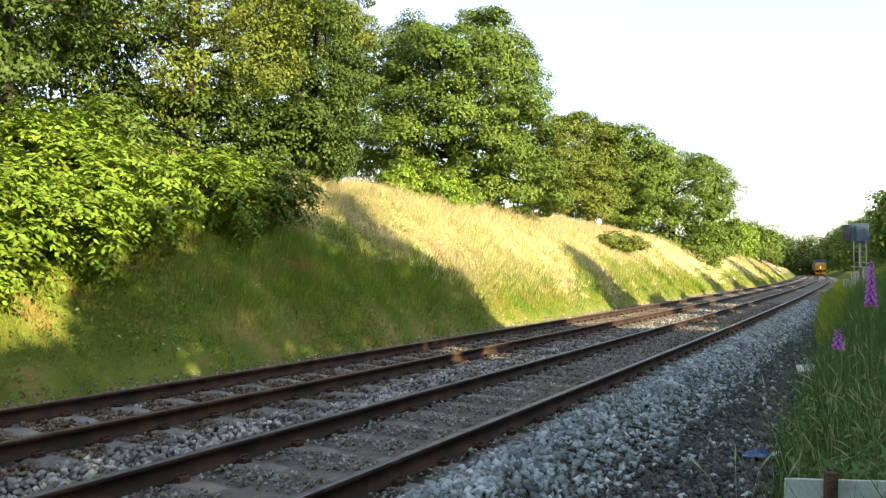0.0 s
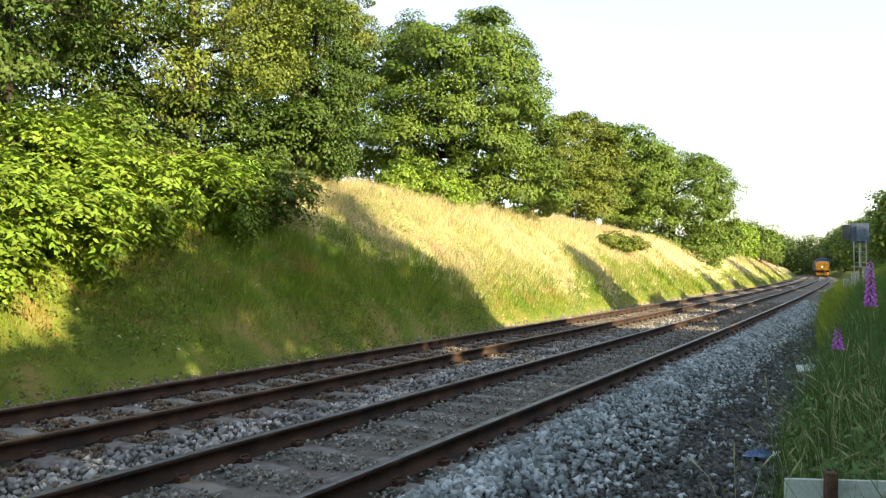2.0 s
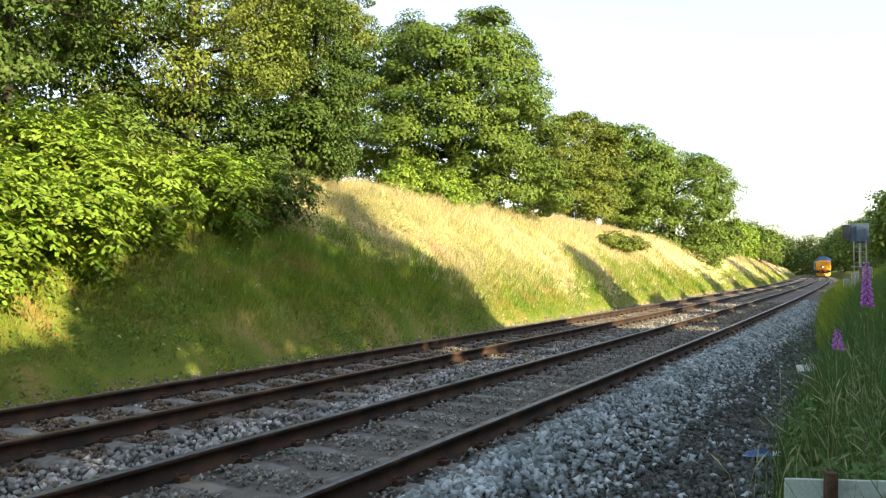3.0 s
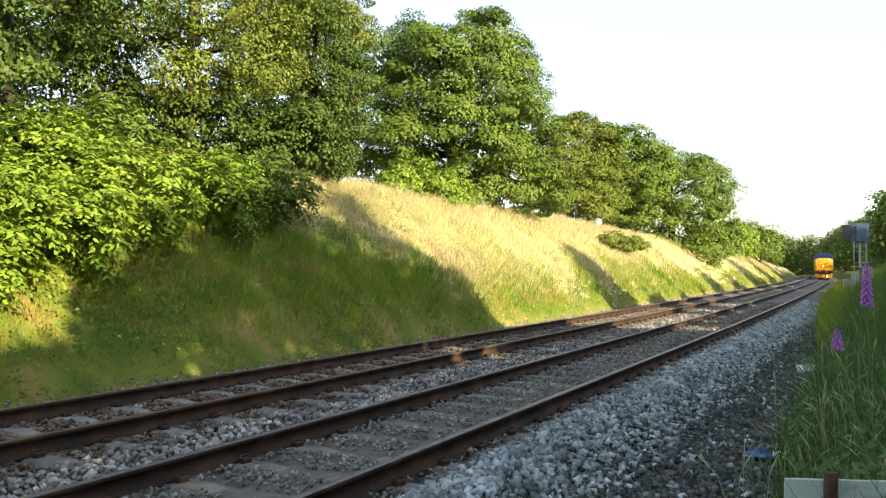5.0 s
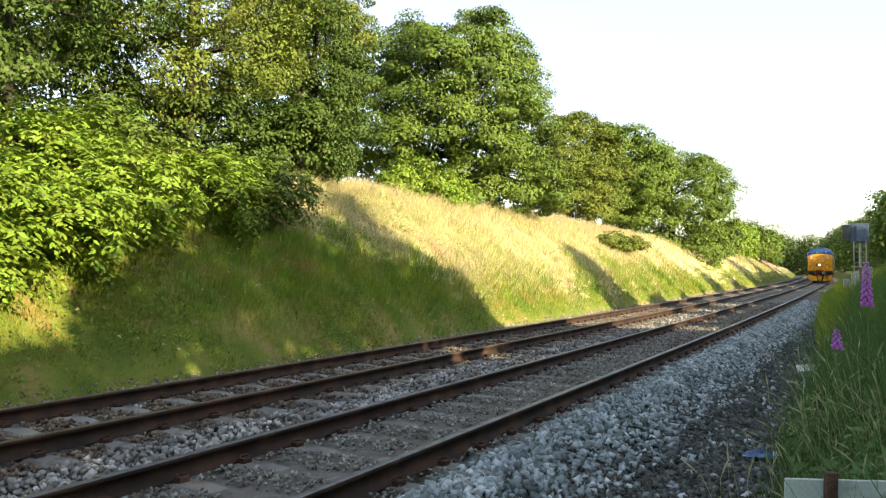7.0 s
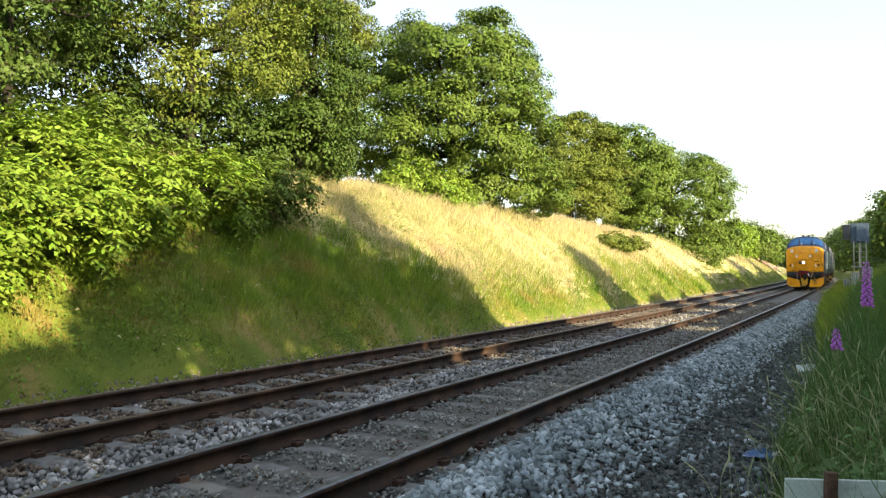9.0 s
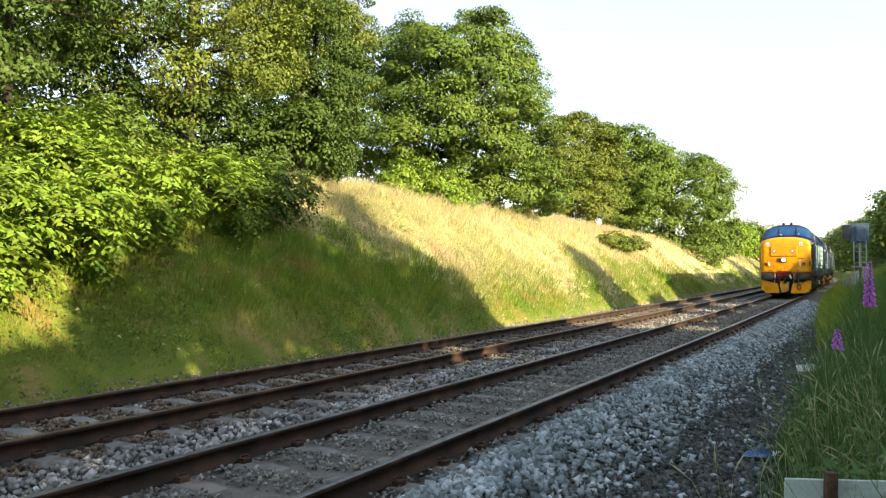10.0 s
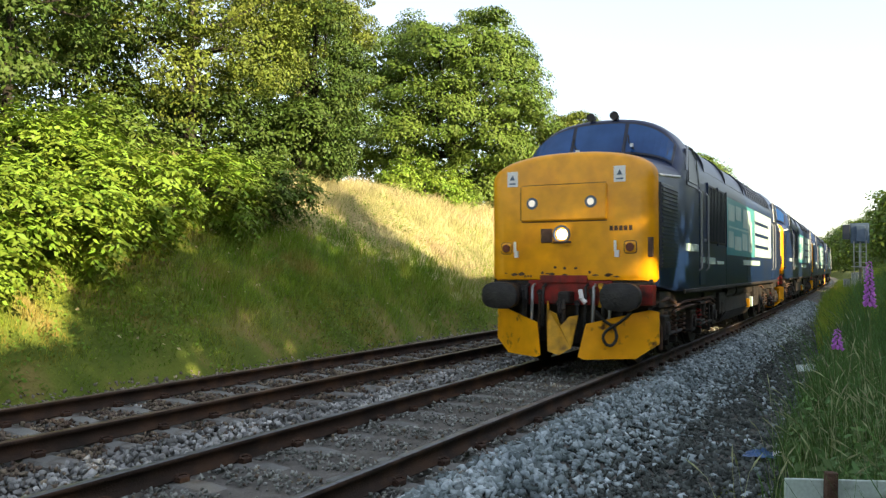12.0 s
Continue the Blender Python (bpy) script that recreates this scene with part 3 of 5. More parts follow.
tree("tree", "large rounded dark-green tree reaching down the bank", "tree", (-17.2, 78.0), 8.0, 0.3, round_crown(R, 5.9, -2.2, 9.4, 26, 0.36) + [(-3.2, -3.0, 1.5, 2.4, 2.4, 2.2), (2.2, 1.5, -0.4, 2.4, 2.8, 2.0), (3.4, -2, -0.6, 2.0, 2.4, 1.6)], M_OAK, 520, 88, 0.22, 18, 0.62, core=5000, group="bank trees", gap=-1.7)
tree("tree", "green tree behind a larger one on the bank", "tree", (-18.9, 66.9), 7.0, 0.25, round_crown(R, 3.9, 0.0, 10.0, 18, 0.40), M_OAK, 330, 82, 0.22, 19, 0.56, "bank trees", gap=-1.6, core=4000)
# bright broad-leaved bushes hanging over the bank
BUSH = [(-12.1, 8.4, 1.3, 1.5), (-12.7, 10.3, 1.4, 1.4), (-13.4, 12.6, 1.5, 1.2), (-14.0, 15.3, 1.5, 1.2), (-11.7, 6.9, 1.2, 1.7), (-13.9, 9.6, 1.5, 1.2), (-14.8, 12.0, 1.5, 1.3)]
SWAYING = []
for i, (x, y, r, h) in enumerate(BUSH):
    lobes = round_crown(R, r, 0.0, h, 13, 0.38)
    # bushes 3 and 6 take the duller oak leaf colour to stand for shade
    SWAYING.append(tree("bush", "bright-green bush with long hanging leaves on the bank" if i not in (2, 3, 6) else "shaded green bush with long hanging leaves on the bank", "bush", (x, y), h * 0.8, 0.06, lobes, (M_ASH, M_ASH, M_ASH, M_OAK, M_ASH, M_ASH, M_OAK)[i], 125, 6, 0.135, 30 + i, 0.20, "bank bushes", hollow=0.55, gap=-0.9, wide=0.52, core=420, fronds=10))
# undergrowth along the crest behind them, its shade put into the dark leaf colour
for i, (x, y, r, h) in enumerate(((-17.5, 9.0, 2.2, 3.4), (-18.2, 13.5, 2.2, 3.2), (-17.6, 17.8, 1.9, 2.6), (-16.3, 20.6, 1.7, 2.6), (-20.5, 20.0, 2.4, 3.2), (-21.5, 27.5, 2.2, 2.4))):
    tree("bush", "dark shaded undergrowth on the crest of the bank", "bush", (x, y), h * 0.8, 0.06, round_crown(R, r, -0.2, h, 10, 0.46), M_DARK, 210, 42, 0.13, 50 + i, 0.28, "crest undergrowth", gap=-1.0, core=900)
tree("bush", "yellow-green bush at the foot of the oak", "bush", (-16.2, 28.6), 1.2, 0.05, [(-0.4, -0.6, 0.8, 1.1, 1.3, 0.9), (0.2, 0.8, 0.7, 1.0, 1.2, 0.8), (-0.2, 2.0, 0.5, 0.9, 1.1, 0.7), (0.0, -1.6, 0.8, 0.8, 0.9, 0.8), (-0.4, 3.3, 0.5, 0.9, 1.1, 0.8)], M_ASH, 260, 40, 0.12, 41, 0.26, "bank bushes")
tree("bush", "small low bush in the dry grass of the bank", "bush", (-14.0, 47.0), 0.8, 0.04, [(0, 0, 0.4, 0.9, 1.6, 0.6), (0.8, 2.2, 0.3, 0.8, 1.4, 0.5)], M_OLIVE, 160, 16, 0.15, 42, 0.2, "bank bushes")
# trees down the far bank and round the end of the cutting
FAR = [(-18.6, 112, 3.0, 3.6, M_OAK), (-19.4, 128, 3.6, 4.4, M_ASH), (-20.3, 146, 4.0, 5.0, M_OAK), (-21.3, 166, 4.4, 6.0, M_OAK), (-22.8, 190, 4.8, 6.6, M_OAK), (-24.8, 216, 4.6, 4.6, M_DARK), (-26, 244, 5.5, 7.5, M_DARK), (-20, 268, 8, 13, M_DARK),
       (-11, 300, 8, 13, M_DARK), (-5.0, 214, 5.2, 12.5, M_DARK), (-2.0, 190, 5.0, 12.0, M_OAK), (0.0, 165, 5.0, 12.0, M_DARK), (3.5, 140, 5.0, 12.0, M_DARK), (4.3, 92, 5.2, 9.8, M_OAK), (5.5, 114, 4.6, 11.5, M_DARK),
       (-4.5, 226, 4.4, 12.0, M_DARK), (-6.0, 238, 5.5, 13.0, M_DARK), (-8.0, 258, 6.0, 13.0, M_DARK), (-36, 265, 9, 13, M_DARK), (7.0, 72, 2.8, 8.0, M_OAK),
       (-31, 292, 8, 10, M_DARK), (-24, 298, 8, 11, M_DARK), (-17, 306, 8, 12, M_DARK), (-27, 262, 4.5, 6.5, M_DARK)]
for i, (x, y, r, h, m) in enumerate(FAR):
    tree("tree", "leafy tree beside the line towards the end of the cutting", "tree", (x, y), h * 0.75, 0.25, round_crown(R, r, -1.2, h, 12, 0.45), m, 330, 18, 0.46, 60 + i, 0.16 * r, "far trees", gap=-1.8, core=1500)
# trees on the other side of the line, behind and beside the camera
SHADE = [(10, 4.6, 2.2, 11.2), (10, 12.7, 3.1, 14.8), (9.8, 8.0, 1.2, 5.7), (10.6, 8.2, 2.2, 12.8, 6.6, 120), (9.5, 15.4, 1.8, 7.4), (10, 0.6, 2.6, 8.4), (10, -4.2, 2.9, 8.7), (11, -11, 3.8, 9.0), (11, -20, 4.5, 10.0), (10, -29, 4.5, 11.0), (10.5, 21.8, 2.2, 4.2), (10, 26, 1.5, 5.6),
         (9.5, 31.3, 1.6, 11.4), (9.8, 37.5, 1.9, 7.6), (10, 45, 1.6, 7.0), (10, 52, 1.6, 6.6), (10, 60, 2.4, 9.5), (22, -9, 5, 11.0), (21, 0.6, 3.7, 11.0), (21, 10.3, 3.3, 16.0), (22, -21, 5, 12.0), (21, 21, 3.5, 8.0), (20, 33, 3.5, 9.0), (10, 68, 2.4, 6.6), (9.6, 75, 2.6, 7.4), (9.8, 83, 2.4, 6.4), (9.5, 90, 2.6, 7.6), (9.8, 98, 3, 8.4), (9.5, 107, 3, 8.0), (9.8, 117, 3, 8.6), (9.5, 127, 3, 8.2), (9, 137, 3, 8.8), (9.6, 41.5, 1.7, 5.6), (9.6, 48.5, 1.7, 5.4), (9.7, 56, 1.7, 5.8)]
# an unbroken lower hedge between them
SHADE += [(9.7 + 0.25 * math.sin(i * 2.3), 11.4 + i * 2.3, 1.75, 4.35 + 0.25 * math.sin(i * 1.7)) for i in range(22)]
for i, (x, y, r, h, *low) in enumerate(SHADE):
    tree("tree", "tall leafy tree on the open side of the line", "tree", (x, y), h * 0.8, 0.25, round_crown(R, r, low[0] if low else 0.4, h, 12, 0.45), M_OAK, low[1] if len(low) > 1 else 260, 10, 0.62, 90 + i, 0.5, "lineside trees", gap=-1.5, core=60 if len(low) > 1 else 300)


def blades(rng, x, y, height, width, lean, wind=(0.0, 0.0)):
    """Bent grass blades, two segments each: an array of corners and of triangles."""
    n = len(x)
    z = ground_z(x, y) - 0.03
    base = np.stack([x, y, z], -1)
    a = rng.uniform(0, 2 * np.pi, n)
    side = np.stack([np.cos(a), np.sin(a), np.zeros(n)], -1) * (width * 0.5)[:, None]
    b = rng.uniform(0, 2 * np.pi, n)
    way = np.stack([np.cos(b), np.sin(b), np.zeros(n)], -1) * (lean * rng.uniform(0.3, 1.3, n))[:, None] + np.array([wind[0], wind[1], 0])
    h = height[:, None]
    up = np.array([0, 0, 1.0])
    mid = base + up * h * 0.6 + way * h * 0.28
    tip = base + up * h * (1 - 0.12 * rng.random((n, 1))) + way * h * 0.85
    v = np.stack([base - side, base + side, mid + side * 0.7, mid - side * 0.7, tip], 1).reshape(-1, 3)
    i = np.arange(n)[:, None] * 5
    f = np.concatenate([i + np.array([0, 1, 2]), i + np.array([0, 2, 3]), i + np.array([3, 2, 4])], 1).reshape(-1, 3)
    return v, f


def bank_grass():
    rng = np.random.default_rng(21)
    s = np.concatenate([rng.uniform(2, 16, 42000), rng.uniform(2, 30, 52000), rng.uniform(14, 60, 62000), rng.uniform(55, 150, 18000)])
    n = rng.uniform(-13.6, np.interp(s, [8, 16, 22], [-5.80, -5.88, -6.05]), len(s))
    x, y, _ = line(s, n)
    up = np.clip((-n - 5.0) / 7.0, 0, 1.2)
    patch = 0.5 * np.sin(x * 0.8 + y * 0.35) * np.cos(y * 0.5 - x * 0.3) + 0.3 * np.sin(y * 1.3 + x * 1.9)
    dry = up * 1.2 + 0.35 * patch + np.clip((y - 17) / 14, -0.55, 0.42)
    dry = dry + rng.normal(0, 0.16, len(s))
    size = np.clip(0.38 + (y - 9) / 16, 0.38, 1.0) * np.interp(n, [-7.0, -6.1], [1.0, 0.5]) * np.clip(0.85 + 0.30 * lumps(np.stack([x, y, 0 * x], -1), 2.2, 1.0), 0.45, 1.5)
    for mask, name, label, material in ((dry > 0.85, "dry_grass", "long dry straw-coloured grass on the bank", M_STRAW), (dry <= 0.85, "green_grass", "rough green grass on the bank", M_GRASS)):
        k = mask.sum()
        far = 1 + np.clip((y[mask] - 20) / 40, 0, 2.2)
        v, f = blades(rng, x[mask], y[mask], rng.uniform(0.20, 0.52, k) * size[mask], rng.uniform(0.009, 0.02, k) * far, np.full(k, 0.85), (0.10, 0.15))
        tagged(new(name, indexed_mesh(name, v, f, material)), label, "grass", kind="stuff")


bank_grass()


def bank_weeds():
    """Low leafy weeds among the grass at the near end of the bank."""
    rng = np.random.default_rng(23)
    for name, label, material, count, seed in (("low_weeds", "low leafy green weeds on the shaded bank", M_BANK_WEED, 30000, 0.0), ("dead_stalks", "withered brown leaves and stalks on the bank", M_STRAW, 700, 4.0)):
        s, n = rng.uniform(3, 26, count), rng.uniform(-11.5, -5.7, count)
        x, y, _ = line(s, n)
        keep = np.sin(x * 1.7 + y * 0.9 + seed) + np.sin(y * 1.3 - x * 0.7 + seed * 2) + rng.normal(0, 0.5, count) > 0.2
        x, y = x[keep], y[keep]
        pos = np.stack([x, y, ground_z(x, y) + rng.uniform(0.02, 0.22, len(x))], -1)
        q = leaf_quads(rng, pos, np.tile(np.array([[0.5, -0.2, 0.6]]), (len(x), 1)), 0.075, 0.05, spread=0.5)
        tagged(new(name, fast_mesh(name, q, 4, material)), label, "weeds", kind="stuff")


bank_weeds()


def verge_grass():
    rng = np.random.default_rng(22)
    k = 34000
    y = -6.0 + 49 * rng.random(k) ** 1.25
    edge = np.maximum(3.28 + 0.08 * np.sin(y * 1.9) + 0.05 * np.sin(y * 5.1), 4.15 - 0.101 * np.maximum(y, 2.0))
    edge = edge + 0.10 * np.sin(y * 3.3 + 1.0) + 0.06 * np.sin(y * 8.7) - np.abs(rng.normal(0, 0.07, k))
    n = edge + rng.random(k) ** 1.6 * 2.2
    x = n + np.interp(y, TY, TX)
    tall = np.clip(0.35 + (n - edge) / 0.5, 0.3, 1.15)
    tuft = lumps(np.stack([x, y, 0 * x], -1), 7.5, 3.0)
    tall = tall * np.clip(0.85 + 0.28 * tuft, 0.45, 1.3)
    v, f = blades(rng, x, y, rng.uniform(0.45, 1.05, k) * tall * np.where(y > 6.5, 1.25, 1.0), rng.uniform(0.006, 0.013, k), np.clip(0.42 + 0.12 * tuft, 0.2, 0.7), (-0.02, 0.05))
    tagged(new("verge_grass", indexed_mesh("verge_grass", v, f, M_LUSH)), "lush long green grass beside the track path", "grass", kind="stuff")
    k = 15000
    y = -7.0 + 30 * rng.random(k)
    n = 4.8 + 5.0 * rng.random(k)
    x = n + np.interp(y, TY, TX)
    v, f = blades(rng, x, y, rng.uniform(0.3, 0.8, k), rng.uniform(0.008, 0.018, k), np.full(k, 0.4))
    tagged(new("meadow_grass", indexed_mesh("meadow_grass", v, f, M_GRASS)), "rough long grass on the open side of the line", "grass", kind="stuff")
    # broad-leaved weeds growing through the grass
    c = 420
    y = 3.2 + 16 * rng.random(c) ** 1.3
    n = np.maximum(3.32, 4.20 - 0.101 * y) + rng.random(c) ** 1.2 * 0.9
    x = n + np.interp(y, TY, TX)
    per = 26
    hgt = rng.uniform(0.25, 0.75, c)
    up = rng.random((c, per)) ** 0.7
    a = rng.uniform(0, 2 * np.pi, (c, per))
    r = 0.05 + 0.09 * rng.random((c, per))
    base = ground_z(x, y)
    pos = np.stack([x[:, None] + r * np.cos(a), y[:, None] + r * np.sin(a), base[:, None] + hgt[:, None] * up], -1).reshape(-1, 3)
    out = np.stack([np.cos(a), np.sin(a), np.full((c, per), 0.5)], -1).reshape(-1, 3)
    quads = leaf_quads(rng, pos, out, 0.10, 0.032, spread=0.4, droop=0.35)
    tagged(new("verge_weeds", fast_mesh("verge_weeds", quads, 4, M_WEED)), "leafy green weeds growing through the verge grass", "weeds", kind="stuff")
    k = 20000
    y = 20 + 90 * rng.random(k) ** 1.3
    n = np.interp(y, [20, 34, 50], [2.9, 2.3, 1.8]) + rng.random(k) ** 1.4 * 4.5
    x = n + np.interp(y, TY, TX)
    v, f = blades(rng, x, y, rng.uniform(0.5, 1.05, k), rng.uniform(0.014, 0.03, k), np.full(k, 0.4))
    tagged(new("far_verge_grass", indexed_mesh("far_verge_grass", v, f, M_GRASS)), "long grass on the verge further along the line", "grass", kind="stuff")


verge_grass()


# ---------------------------------------------------------------- ballast stones
BLOCK = (np.array([(-1, -1, -1), (1, -1, -1), (1, 1, -1), (-1, 1, -1), (-1, -1, 1), (1, -1, 1), (1, 1, 1), (-1, 1, 1)], dtype=float) * 0.7,
         np.array([(3, 2, 1, 0), (4, 5, 6, 7), (0, 1, 5, 4), (1, 2, 6, 5), (2, 3, 7, 6), (3, 0, 4, 7)]))
CHIP = (np.array([(1, 0, 0), (-1, 0, 0), (0, 1, 0), (0, -1, 0), (0, 0, 1), (0, 0, -1)], dtype=float),
        np.array([(0, 2, 4), (2, 1, 4), (1, 3, 4), (3, 0, 4), (2, 0, 5), (1, 2, 5), (3, 1, 5), (0, 3, 5)]))


def stones(name, label, material, rng, x, y, z, size, form=BLOCK):
    """Crushed stones of one form, each with its own proportions and turn, in one mesh."""
    n = len(x)
    corners, face = form
    m = len(corners)
    v = (corners[None] * rng.uniform(0.6, 1.3, (n, m, 1)) + rng.normal(0, 0.2, (n, m, 3))) * (size[:, None] * rng.uniform(0.65, 1.25, (n, 3)))[:, None, :]
    q = unit(rng.normal(0, 1, (n, 4)))
    w, a, b, c = q.T
    turn = np.stack([1 - 2 * (b * b + c * c), 2 * (a * b - c * w), 2 * (a * c + b * w), 2 * (a * b + c * w), 1 - 2 * (a * a + c * c), 2 * (b * c - a * w),
                     2 * (a * c - b * w), 2 * (b * c + a * w), 1 - 2 * (a * a + b * b)], -1).reshape(n, 3, 3)
    v = np.einsum("nij,nkj->nki", turn, v) + np.stack([x, y, z], -1)[:, None, :]
    f = (np.arange(n)[:, None, None] * m + face[None]).reshape(-1, face.shape[1])
    return tagged(new(name, indexed_mesh(name, v.reshape(-1, 3), f, material)), label, "stones", kind="stuff")


def ballast():
    rng = np.random.default_rng(31)

    def spots(n0, n1, s0, s1, count, power=1.5):
        back = count // 9
        count += back
        s = np.concatenate([s0 + (s1 - s0) * rng.random(count - back) ** power, rng.uniform(-6.0, s0 + 0.4, back)])
        n = rng.uniform(n0, n1, count)
        return s, n

    # between and beside the sleepers of both tracks
    s, n = spots(-4.42, 1.2, 0.0, 42, 66000, 1.45)
    near = np.abs(n) < 1.27
    far = np.abs(n + SIX) < 1.27
    bay = np.abs((s + 7.4 + 0.35) % 0.70 - 0.35)
    keep = ~((near | far) & (bay < 0.125))
    keep &= ~(np.abs(np.abs(n) - GAUGE / 2) < 0.09) & ~(np.abs(np.abs(n + SIX) - GAUGE / 2) < 0.09)
    s, n, near, far = s[keep], n[keep], near[keep], far[keep]
    x, y, _ = line(s, n)
    heap = np.where(near, -0.158, np.where(far, -0.182, -0.175 + 0.02 * np.sin(s * 1.3)))
    brown = far & (rng.random(len(s)) < 0.96) | (rng.random(len(s)) < np.interp(s, [10, 24], [0.10, 0.5]))
    size = rng.uniform(0.020, 0.042, len(s))
    z = heap + rng.uniform(-0.02, 0.018, len(s))
    dusty = near & ~brown
    size = np.where(near, size * 0.62, np.where(far, size * 0.85, size * 0.86))
    for k, nm, lb, m in ((dusty, "dusty_ballast_stones", "small dusty grey ballast stones between the rails", M_STONE_DUSTY), (~brown & ~dusty, "ballast_stones", "pale grey crushed stone ballast between the tracks", M_STONE_MID), (brown, "stained_ballast_stones", "rust-stained brown ballast stones", M_STONE_BROWN)):
        stones(nm, lb, m, rng, x[k], y[k], z[k], size[k], BLOCK if m is M_STONE_MID else CHIP)
    # loose stones and dust between the far rails and the foot of the bank
    s, n = spots(-6.0, -4.4, 0.0, 75, 17000, 1.6)
    x, y, _ = line(s, n)
    z = np.maximum(np.interp(n, [-6.0, -4.4], [-0.36, -0.23]), ground_z(x, y)) + rng.uniform(-0.01, 0.015, len(s))
    stones("loose_stones", "loose dusty stones along the foot of the bank", M_STONE_DUST_PALE, rng, x, y, z, rng.uniform(0.018, 0.036, len(s)) * (1 + s / 60), CHIP)
    # the shoulder beside the near rail and the darker path below it
    s, n = spots(1.05, 3.35, 1.5, 45, 44000, 1.55)
    x, y, _ = line(s, n)
    z = np.interp(n, [1.05, 1.42, 1.85, 2.75, 3.4], [-0.162, -0.19, -0.39, -0.47, -0.47]) + rng.uniform(-0.01, 0.015, len(s))
    dark = np.clip((n - 1.40) / 0.85, 0.06, 0.95) > rng.random(len(s))
    size = rng.uniform(0.019, 0.042, len(s)) * np.where(dark, 0.85, 1.03)
    stones("shoulder_stones", "grey stone ballast shoulder beside the rail", M_STONE, rng, x[~dark], y[~dark], z[~dark], size[~dark])
    stones("cess_stones", "dark cinder and small stones of the lineside path", M_CESS, rng, x[dark], y[dark], z[dark], size[dark] * 1.1, CHIP)


ballast()


# ---------------------------------------------------------------- the train
def ring(y, w, zb, zs, zt, k=24, r=2.3):
    """A body section at y: upright sides from zb to zs, then an arch up to zt."""
    pts = [(-w + 0.04, y, zb), (-w, y, zb + 0.05), (-w, y, (zb + zs) / 2)]
    for i in range(k + 1):
        a = math.pi * (1 - i / k)
        c, s = math.cos(a), math.sin(a)
        pts.append((w * math.copysign(abs(c) ** (2 / r), c), y, zs + (zt - zs) * abs(s) ** (2 / r)))
    pts += [(w, y, (zb + zs) / 2), (w, y, zb + 0.05), (w - 0.04, y, zb)]
    return pts


LENGTH = 18.75
NOSE = [(0.0, 1.04, 1.33, 2.66, 3.10), (0.02, 1.15, 1.29, 2.71, 3.14), (0.07, 1.22, 1.27, 2.75, 3.17), (0.15, 1.26, 1.26, 2.78, 3.19), (0.24, 1.275, 1.26, 2.79, 3.20)]


def mirror_y(shape):
    """The same pieces at the other end of the locomotive."""
    m = Shape()
    m.v = [(-x, LENGTH - 1.1 - y, z) for x, y, z in shape.v]
    m.f = [tuple(reversed(f)) for f in shape.f]
    return m


